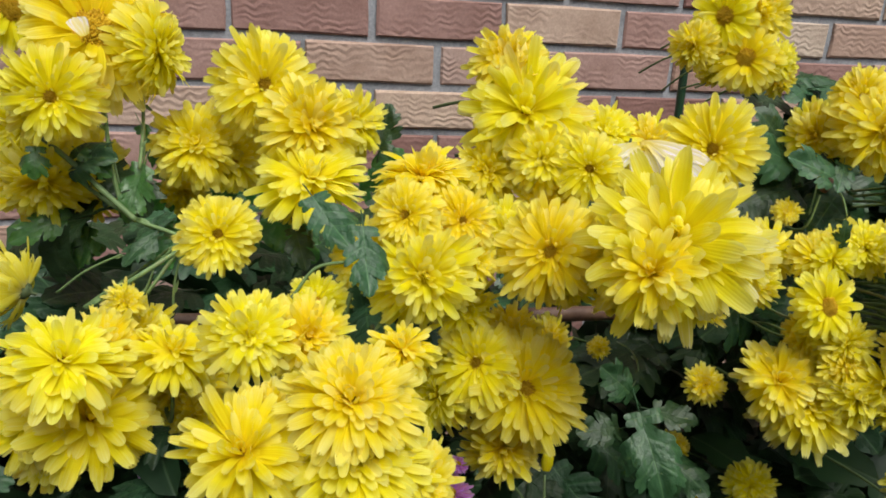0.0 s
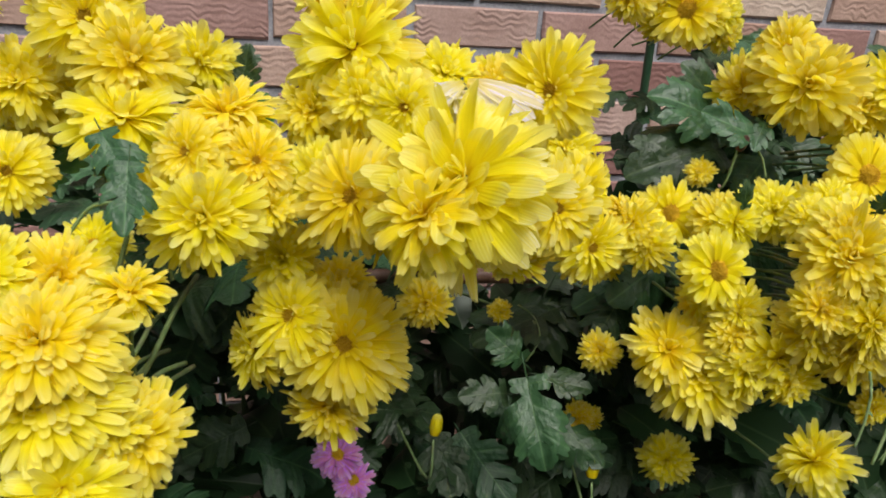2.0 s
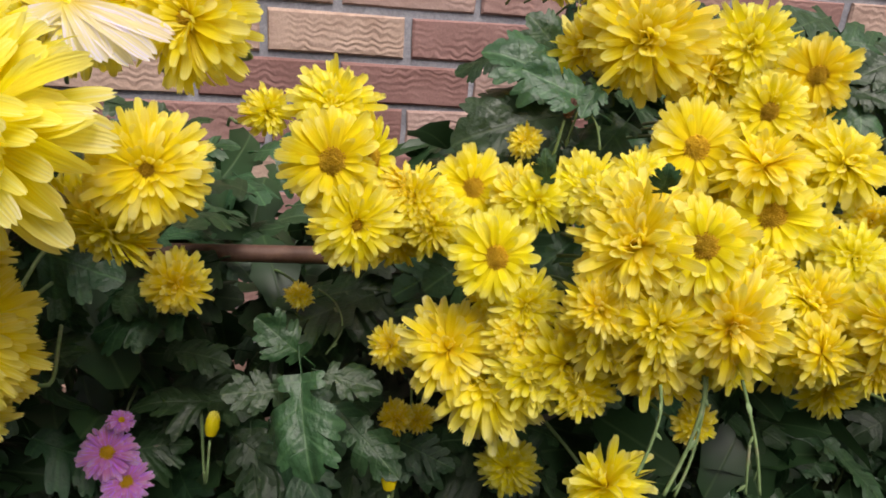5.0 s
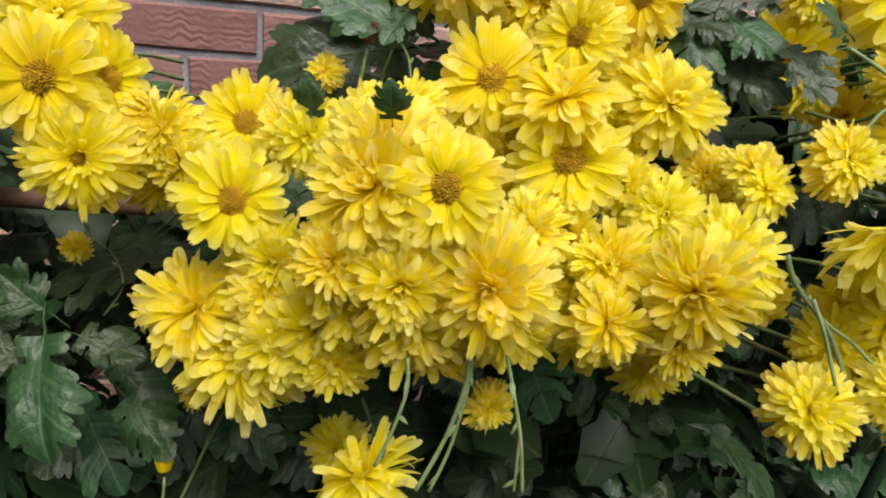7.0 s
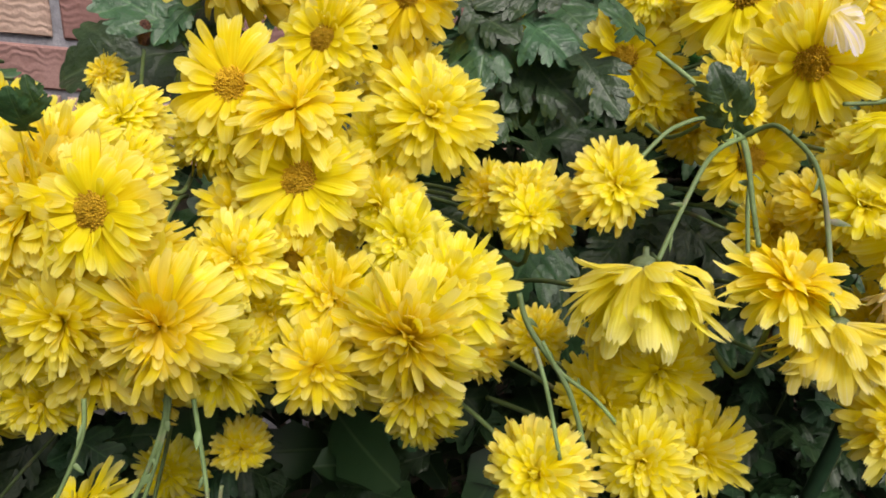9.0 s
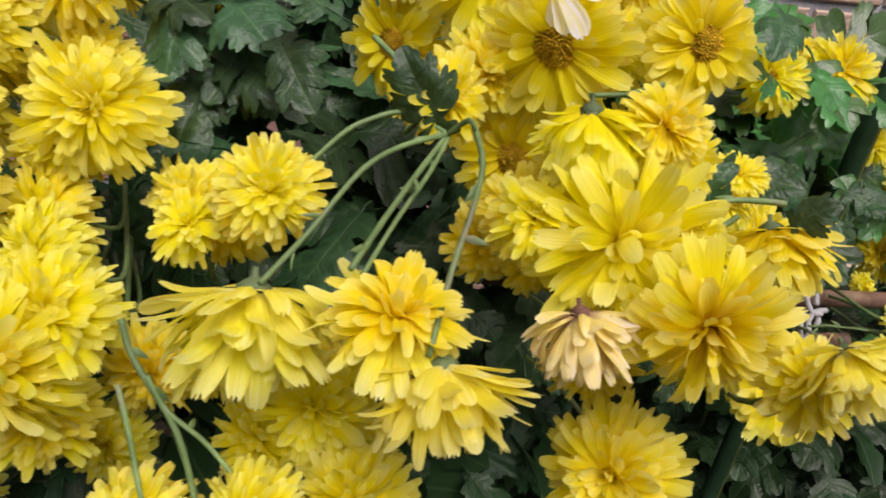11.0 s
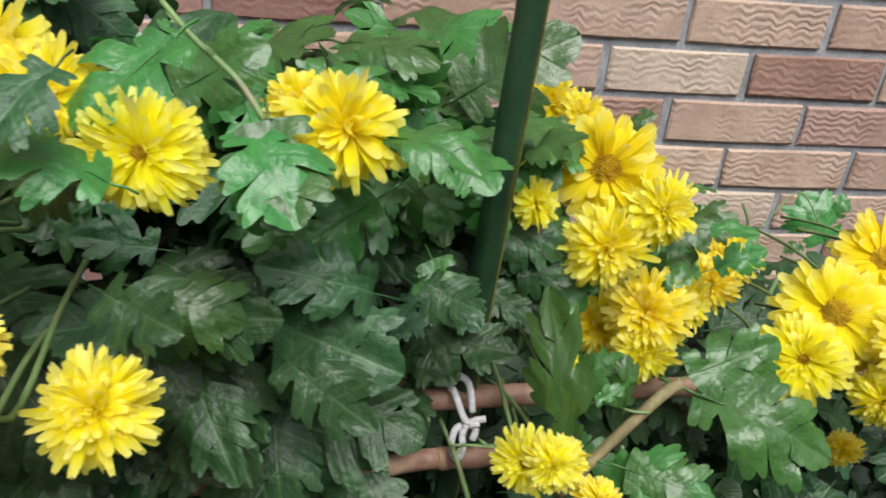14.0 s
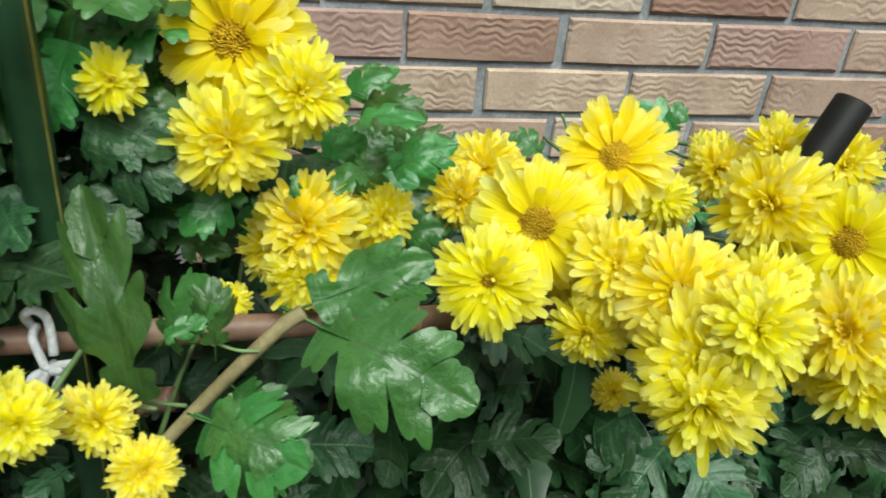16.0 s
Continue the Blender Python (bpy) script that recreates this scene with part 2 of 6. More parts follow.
def brick_material(name, tones):
    """Wire-cut facing brick with wavy ridges pressed into its face; colour differs from brick to brick."""
    m, n, l, b = material(name, 0.85, 0.25)
    info = n.new("ShaderNodeObjectInfo").outputs["Random"]
    geo = n.new("ShaderNodeTexCoord").outputs["Object"]
    shift = n.new("ShaderNodeVectorMath")
    shift.operation = "ADD"
    l.new(geo, shift.inputs[0])
    offset = n.new("ShaderNodeCombineXYZ")
    l.new(maths(n, l, "MULTIPLY", info, 37.0), offset.inputs[0])
    l.new(maths(n, l, "MULTIPLY", info, 91.0), offset.inputs[1])
    l.new(offset.outputs[0], shift.inputs[1])
    place = shift.outputs[0]
    cut = n.new("ShaderNodeSeparateXYZ")
    l.new(geo, cut.inputs[0])
    shades = ramp(n, tones)
    l.new(info, shades.inputs[0])
    broad = noise_of(n, l, 14.0, 4, 0.6, place)
    tint = ramp(n, [(0.3, (0.80, 0.72, 0.68)), (0.7, (1.12, 1.08, 1.04))])
    l.new(broad, tint.inputs[0])
    colour = mixer(n, l, "MULTIPLY", 1.0, shades.outputs[0], tint.outputs[0])
    grain = noise_of(n, l, 260.0, 5, 0.7, place)
    fine = ramp(n, [(0.3, (0.82, 0.82, 0.82)), (0.7, (1.12, 1.12, 1.12))])
    l.new(grain, fine.inputs[0])
    colour = mixer(n, l, "MULTIPLY", 1.0, colour, fine.outputs[0])
    sway = noise_of(n, l, 26.0, 3, 0.5, place)
    swing = maths(n, l, "MULTIPLY", maths(n, l, "SINE", maths(n, l, "ADD", maths(n, l, "MULTIPLY", cut.outputs[0], 235.0), maths(n, l, "MULTIPLY", info, 50.0))), 0.0021)
    level = maths(n, l, "ADD", maths(n, l, "ADD", cut.outputs[2], swing), maths(n, l, "MULTIPLY", sway, 0.034))
    ridge = maths(n, l, "SINE", maths(n, l, "MULTIPLY", level, 560.0))
    strength = ramp(n, [(0.36, (0.06, 0.06, 0.06)), (0.66, (1, 1, 1))])
    l.new(noise_of(n, l, 16.0, 2, 0.5, place), strength.inputs[0])
    ridges = maths(n, l, "MULTIPLY", ridge, strength.outputs[0])
    low = ramp(n, [(0.0, (0.80, 0.74, 0.70)), (0.5, (1, 1, 1))])
    l.new(maths(n, l, "ADD", maths(n, l, "MULTIPLY", ridges, 0.5), 0.5), low.inputs[0])
    colour = mixer(n, l, "MULTIPLY", 0.30, colour, low.outputs[0])
    l.new(colour, b.inputs["Base Color"])
    height = maths(n, l, "ADD", maths(n, l, "MULTIPLY", ridges, 0.6), maths(n, l, "MULTIPLY", grain, 0.35))
    bumped(n, l, b, height, 0.7, 0.0012)
    return m


BRICK = brick_material("tan_facing_brick", [(0.0, (0.30, 0.18, 0.15)), (0.16, (0.38, 0.26, 0.215)), (0.45, (0.47, 0.355, 0.30)), (0.75, (0.52, 0.405, 0.33)), (1.0, (0.57, 0.49, 0.42))])
RED_BRICK = brick_material("red_facing_brick", [(0.0, (0.25, 0.14, 0.128)), (0.35, (0.34, 0.215, 0.198)), (0.7, (0.40, 0.275, 0.25)), (1.0, (0.45, 0.34, 0.305))])
MORTAR = speckled("grey_mortar", (0.26, 0.265, 0.29), (0.40, 0.41, 0.44), 160.0, 0.9, 0.2, 0.6, 0.002)


# ---------------------------------------------------------------- small tools
def part(name, data, mat, parent, label=""):
    """Links a bmesh, or a mesh that is there already, as one object under a thing or a part."""
    if isinstance(data, bmesh.types.BMesh):
        me = bpy.data.meshes.new(name)
        data.to_mesh(me)
        data.free()
        for p in me.polygons:
            p.use_smooth = True
    else:
        me = data
    if mat and not me.materials:
        me.materials.append(mat)
    ob = new(name, me)
    if mat and me.materials[0] != mat:
        ob.material_slots[0].link = "OBJECT"
        ob.material_slots[0].material = mat
    ob.parent = parent
    if label:
        tagged(ob, label)
    return ob


def mesh_of(name, bm, mat):
    me = bpy.data.meshes.new(name)
    bm.to_mesh(me)
    bm.free()
    for p in me.polygons:
        p.use_smooth = True
    me.materials.append(mat)
    return me


def tube_into(bm, points, radii, sides=7, cap=True):
    """A tube through points with a radius at each, smoothed by a spline."""
    pts = [Vector(p) for p in points]
    fine, rad = [], []
    for i in range(len(pts) - 1):
        p0, p1, p2, p3 = pts[max(i - 1, 0)], pts[i], pts[i + 1], pts[min(i + 2, len(pts) - 1)]
        for k in range(5):
            u = k / 5
            fine.append(0.5 * (2 * p1 + (p2 - p0) * u + (2 * p0 - 5 * p1 + 4 * p2 - p3) * u * u + (3 * p1 - p0 - 3 * p2 + p3) * u ** 3))
            rad.append(radii[i] + (radii[i + 1] - radii[i]) * u)
    fine.append(pts[-1])
    rad.append(radii[-1])
    rings = []
    for i, p in enumerate(fine):
        ahead = (fine[min(i + 1, len(fine) - 1)] - fine[max(i - 1, 0)]).normalized()
        side = ahead.cross(Vector((0.31, 0.87, 0.38))).normalized()
        up = side.cross(ahead)
        rings.append([bm.verts.new(p + rad[i] * (side * math.cos(2 * math.pi * k / sides) + up * math.sin(2 * math.pi * k / sides))) for k in range(sides)])
    for a, b in zip(rings, rings[1:]):
        for k in range(sides):
            bm.faces.new((a[k], a[(k + 1) % sides], b[(k + 1) % sides], b[k]))
    if cap:
        bm.faces.new(rings[0][::-1])
        bm.faces.new(rings[-1])
    return bm


rng = random.Random(7)


# ---------------------------------------------------------------- blooms
def petal_into(bm, uv, az, foot, length, width, rise, curl, cup, lift=0.0, twist=0.0, notch=0.06, rows=5, cols=6, flip=0.0):
    """One petal: it leaves the head at radius foot, rises by an angle, and bends by curl on its way. Two grooves run along it to a blunt, three-toothed tip."""
    out = Vector((math.cos(az), math.sin(az), 0))
    across0 = Vector((-math.sin(az), math.cos(az), 0))
    grid, r, z, before = [], foot, lift, 0.0
    steps = [0.0, 0.30, 0.58, 0.80, 0.93, 1.0] if rows > 4 else [k / rows for k in range(rows + 1)]
    for s in steps:
        a = rise + curl * s * s + flip * max(0.0, s - 0.55) ** 1.5
        r += length * (s - before) * math.cos(a)
        z += length * (s - before) * math.sin(a)
        before = s
        normal = -math.sin(a) * out + math.cos(a) * Vector((0, 0, 1))
        ahead = math.cos(a) * out + math.sin(a) * Vector((0, 0, 1))
        across = (across0 * math.cos(twist * s) + normal * math.sin(twist * s)).normalized()
        half = width / 2 * (0.42 + 0.58 * math.sin(min(s / 0.66, 1) * math.pi / 2) ** 1.1)
        if s > 0.80:
            half *= math.sqrt(1 - 0.62 * ((s - 0.80) / 0.20) ** 2)
        row = []
        for j in range(cols + 1):
            c = 2 * j / cols - 1
            groove = 0.5 - 0.5 * math.cos(3 * math.pi * c) if abs(c) < 0.7 else 0.0
            back = -0.62 * half * abs(c) ** 2.0 * s ** 6 - notch * length * groove * s ** 10
            fold = cup * half * (c * c - 0.4) * (1.15 - 0.75 * s) - 0.11 * half * groove * (1 - 0.35 * s)
            row.append((bm.verts.new(r * out + Vector((0, 0, z)) + across * half * c + ahead * back + normal * fold), (j / cols, s)))
        grid.append(row)
    for i in range(len(steps) - 1):
        for j in range(cols):
            corner = (grid[i][j], grid[i][j + 1], grid[i + 1][j + 1], grid[i + 1][j])
            f = bm.faces.new([v for v, _ in corner])
            for loop, (_, at) in zip(f.loops, corner):
                loop[uv].uv = at


def petals(rows, rnd, wild, plain=False):
    """Rings of petals: rows of (count, foot, length, width, rise in degrees, curl in degrees, lift)."""
    bm = bmesh.new()
    uv = bm.loops.layers.uv.new("UVMap")
    for count, foot, length, width, rise, curl, lift in rows:
        turn = rnd.random() * 6.28
        lean = rnd.gauss(0, 5) * wild
        side = rnd.random() * 6.28
        for k in range(count):
            if rnd.random() < 0.05 * wild:
                continue
            az = turn + (k + rnd.uniform(-0.36, 0.36) * wild) * 2 * math.pi / count
            flick = rnd.uniform(14, 40) if wild > 1.1 and rnd.random() < 0.08 else 0.0
            tip = radians(rnd.choice((0, 0, -60, -110, 70))) * min(wild, 1.2) if length > 0.5 else 0.0
            petal_into(bm, uv, az, foot, length * rnd.uniform(1 - 0.20 * wild, 1 + 0.04 * wild), width * rnd.uniform(0.76, 1.22),
                       radians(rise + lean * math.cos(az - side) + flick + rnd.gauss(0, 7) * wild), radians(curl + rnd.gauss(0, 16) * wild), rnd.uniform(-0.20, 0.65), lift + rnd.uniform(-0.02, 0.02),
                       rnd.gauss(0, 0.36) * wild, rnd.choice((0.01, 0.04, 0.07)), 3 if plain else 5, 3 if plain else 6, tip)
    return bm


def disc(radius, height, count, rnd):
    """The packed florets in the middle of a bloom, each a small blunt bud."""
    bm = bmesh.new()
    ring = [bm.verts.new((radius * 0.95 * math.cos(k * 0.5236), radius * 0.95 * math.sin(k * 0.5236), 0.0)) for k in range(12)]
    top = bm.verts.new((0, 0, height * 0.8))
    for k in range(12):
        bm.faces.new((ring[k], ring[(k + 1) % 12], top))
    for i in range(count):
        q = math.sqrt((i + 0.5) / count)
        a, r = i * 2.39996, q * radius
        z = height * (1 - 0.75 * q * q)
        w, h = radius * 0.105, radius * rnd.uniform(0.16, 0.34)
        lean = Vector((math.cos(a), math.sin(a), 0)) * 0.4 * q * h
        c = Vector((r * math.cos(a), r * math.sin(a), z))
        low = [bm.verts.new(c + Vector((w * math.cos(k * 1.2566), w * math.sin(k * 1.2566), -0.2 * h))) for k in range(5)]
        high = [bm.verts.new(c + lean + Vector((0.75 * w * math.cos(k * 1.2566), 0.75 * w * math.sin(k * 1.2566), h))) for k in range(5)]
        for k in range(5):
            bm.faces.new((low[k], low[(k + 1) % 5], high[(k + 1) % 5], high[k]))
        bm.faces.new(high)
    return bm


def calyx(rnd):
    """The green cup behind a bloom, with its overlapping bracts and the top of the stalk."""
    bm = bmesh.new()
    uv = bm.loops.layers.uv.new("UVMap")
    prof = [(0.032, -0.22), (0.036, -0.13), (0.10, -0.095), (0.165, -0.045), (0.17, 0.01), (0.08, 0.02)]
    rings = [[bm.verts.new((r * math.cos(k * 0.5236), r * math.sin(k * 0.5236), z)) for k in range(12)] for r, z in prof]
    for a, b in zip(rings, rings[1:]):
        for k in range(12):
            bm.faces.new((a[k], a[(k + 1) % 12], b[(k + 1) % 12], b[k]))
    for ring_no, (foot, lift, rise) in enumerate(((0.06, -0.11, 32), (0.11, -0.07, 42))):
        for k in range(11):
            petal_into(bm, uv, k * 0.571 + ring_no * 0.28 + rnd.uniform(-0.08, 0.08), foot, 0.13, 0.09, radians(rise), radians(20), 0.3, lift, 0.0, 0.0, 3, 2)
    return bm


# kind: (outer rings, inner rings, disc radius, disc height, florets, how unruly, height of the middle)
KINDS = {
    "S": ([(27, 0.12, 0.86, 0.182, -16, -34, -0.02), (27, 0.12, 0.88, 0.186, -3, -26, 0.0)], [(26, 0.13, 0.84, 0.182, 7, -22, 0.03), (20, 0.14, 0.72, 0.180, 17, -20, 0.05), (10, 0.17, 0.44, 0.155, 32, -8, 0.07)], 0.225, 0.12, 130, 1.0, 0.16),
    "M": ([(36, 0.10, 0.89, 0.142, -14, -32, -0.02), (37, 0.10, 0.91, 0.142, -4, -28, 0.01)], [(36, 0.10, 0.87, 0.140, 5, -24, 0.04), (32, 0.10, 0.77, 0.134, 13, -22, 0.06), (26, 0.10, 0.62, 0.122, 22, -14, 0.08), (18, 0.10, 0.42, 0.095, 34, 4, 0.09), (14, 0.09, 0.28, 0.065, 52, 24, 0.09)], 0.15, 0.13, 60, 1.05, 0.22),
    "D": ([(33, 0.10, 0.88, 0.142, -30, -42, -0.02), (34, 0.10, 0.90, 0.142, -18, -36, 0.01), (34, 0.10, 0.89, 0.142, -8, -32, 0.03), (33, 0.10, 0.85, 0.142, 1, -28, 0.05)],
          [(31, 0.09, 0.79, 0.140, 9, -26, 0.07), (29, 0.09, 0.72, 0.138, 17, -24, 0.09), (26, 0.08, 0.64, 0.134, 25, -22, 0.11), (23, 0.07, 0.56, 0.128, 34, -18, 0.13), (18, 0.06, 0.47, 0.120, 44, -12, 0.14), (13, 0.05, 0.38, 0.110, 55, 0, 0.15), (9, 0.04, 0.30, 0.100, 67, 8, 0.15), (5, 0.02, 0.23, 0.090, 80, 24, 0.15)], 0.05, 0.10, 12, 1.3, 0.38),
    "L": ([(25, 0.10, 0.92, 0.182, -16, -30, -0.01), (25, 0.10, 0.94, 0.182, -5, -28, 0.02)], [(24, 0.10, 0.90, 0.178, 6, -28, 0.05), (21, 0.09, 0.82, 0.172, 17, -28, 0.08), (17, 0.08, 0.72, 0.176, 29, -24, 0.10), (13, 0.07, 0.58, 0.158, 43, -16, 0.11), (9, 0.05, 0.44, 0.138, 58, 0, 0.12), (6, 0.03, 0.32, 0.115, 74, 10, 0.12)], 0.08, 0.12, 22, 1.45, 0.32),
    "R": ([(21, 0.12, 0.86, 0.225, 6, 34, 0.0), (21, 0.12, 0.95, 0.225, 18, 36, 0.03)], [(20, 0.12, 1.02, 0.215, 30, 30, 0.05), (19, 0.10, 1.04, 0.205, 42, 24, 0.06), (16, 0.08, 1.0, 0.19, 56, 16, 0.07)], 0.12, 0.1, 30, 1.2, 0.0),
}
BLOOMS = {}
for letter, (outer, inner, dr, dh, florets, wild, mid) in KINDS.items():
    BLOOMS[letter] = []
    for k in range(7 if letter in "DL" else 5):
        rnd = random.Random(letter + str(k))
        BLOOMS[letter].append((mesh_of("calyx", calyx(rnd), CALYX), mesh_of("outer_petals", petals(outer, rnd, wild), YELLOW),
                               mesh_of("inner_petals", petals(inner, rnd, wild), YELLOW), mesh_of("disc", disc(dr, dh, florets, rnd), DISC), mid))
# heads deep in a cluster, with plainer petals
outer, inner, dr, dh, florets, wild, mid = KINDS["D"]
BLOOMS["F"] = []
for k in range(4):
    rnd = random.Random("F" + str(k))
    BLOOMS["F"].append((mesh_of("calyx", calyx(rnd), CALYX), mesh_of("outer_petals", petals(outer, rnd, wild, True), YELLOW),
                        mesh_of("inner_petals", petals(inner, rnd, wild, True), YELLOW), mesh_of("disc", disc(dr, dh, florets, rnd), DISC), mid))


def bud_mesh():
    bm = bmesh.new()
    uv = bm.loops.layers.uv.new("UVMap")
    for count, foot, length, rise, curl in ((9, 0.2, 1.25, 72, 70), (7, 0.12, 1.2, 80, 60)):
        for k in range(count):
            petal_into(bm, uv, k * 6.283 / count + foot * 3, foot, length, 0.5, radians(rise), radians(curl), 0.5, 0.0, 0.05)
    return bm


BUD = mesh_of("bud_petals", bud_mesh(), YELLOW)
COATS = {"": YELLOW, "p": PALE, "w": WHITE, "b": WILTED}


def bloom(plant, kind, at, across, heading, height):
    """A flower head whose middle is at a place, so many metres across, facing along heading and height in degrees."""
    a, e = radians(heading), radians(height)
    face = Vector((math.cos(a) * math.cos(e), math.sin(a) * math.cos(e), math.sin(e)))
    letter = {"P": "S", "b": "b"}.get(kind[0], kind[0])
    half = across / 2
    coat = DRY_CALYX if kind == "bb" else PINK if kind[0] == "P" else CREAM if kind == "Rp" else COATS[kind[1:]]
    turn = face.to_track_quat("Z", "Y").to_matrix().to_4x4() @ Matrix.Rotation(rng.random() * 6.283, 4, "Z")
    here = plant.location
    if letter == "b":
        head = part("flower_bud", BUD, coat, plant, "dried brown flower bud" if kind == "bb" else "closed yellow flower bud")
        head.matrix_basis = Matrix.Translation(Vector(at) - here) @ turn @ Matrix.Scale(half, 4)
        foot = Vector(at)
    else:
        cup, outer, inner, middle, mid = rng.choice(BLOOMS[letter])
        foot = Vector(at) - face * mid * half
        head = part("flower_head", cup, DRY_CALYX if kind[1:] == "b" else CALYX, plant, LOOKS[kind])
        head.matrix_basis = Matrix.Translation(foot - here) @ turn @ Matrix.Diagonal((half * rng.uniform(0.98, 1.1), half * rng.uniform(0.94, 1.06), half * rng.uniform(0.9, 1.15), 1))
        part("outer_petals", outer, coat, head)
        part("inner_petals", inner, {WHITE: CREAM, CREAM: PALE, PALE: YELLOW}.get(coat, coat), head)
        part("disc", middle, DISC, head, "orange-brown disc of packed florets" if letter == "S" else "")
    back = foot - face * half * 0.3
    low = Vector((back.x * 0.8 + plant["axis"] * 0.2, back.y + 0.09 + 0.03 * rng.random(), back.z - 0.035))
    if letter != "R":
        stalk = bmesh.new()
        tube_into(stalk, (back, back - face * 0.022 + Vector((0, 0, -0.008)), (back * 0.45 + low * 0.55) - face * 0.012, low), (0.0009, 0.0010, 0.0011, 0.0012), 6)
        for v in stalk.verts:
            v.co -= here
        part("stalk", stalk, STEM, plant)
    return head


LOOKS = {"S": "yellow flower head with an open orange disc", "M": "semi-double yellow flower head with a ragged orange middle", "D": "full double yellow flower head", "F": "full double yellow flower head",
         "L": "loose yellow flower head with long uneven petals", "R": "nodding yellow flower head seen from its calyx", "Rp": "nodding pale yellow flower head seen from its calyx",
         "Rw": "faded white drooping flower head", "Dp": "full double flower head fading to pale yellow", "Lp": "loose flower head fading to pale yellow", "Rb": "wilted flower head with brown shrivelled petals",
         "P": "pink flower head with a yellowish disc", "Sp": "pale yellow flower head with an open orange disc"}


def faded_petals(plant, foot, width, *tips):
    """A few bleached petals hanging from one place."""
    bm = bmesh.new()
    uv = bm.loops.layers.uv.new("UVMap")
    foot = Vector(foot)
    for k, tip in enumerate(tips):
        one = bmesh.new()
        layer = one.loops.layers.uv.new("UVMap")
        way = Vector(tip) - foot
        petal_into(one, layer, 0.0, 0.0, 1.0, width / way.length, radians(14), radians(-34), 0.5, 0.0, 0.1 * k, 0.06)
        ahead = way.normalized()
        up = (Vector((0.1, -0.7, 0.7)) - ahead * ahead.dot(Vector((0.1, -0.7, 0.7)))).normalized()
        m = Matrix((ahead, up.cross(ahead), up)).transposed().to_4x4()
        one.transform(Matrix.Translation(foot - plant.location + up * 0.0012 * k) @ m @ Matrix.Scale(way.length, 4))
        rest = bpy.data.meshes.new("one")
        one.to_mesh(rest)
        one.free()
        bm.from_mesh(rest)
        bpy.data.meshes.remove(rest)
    return part("faded_petals", bm, WHITE, plant, "bleached white hanging petals")


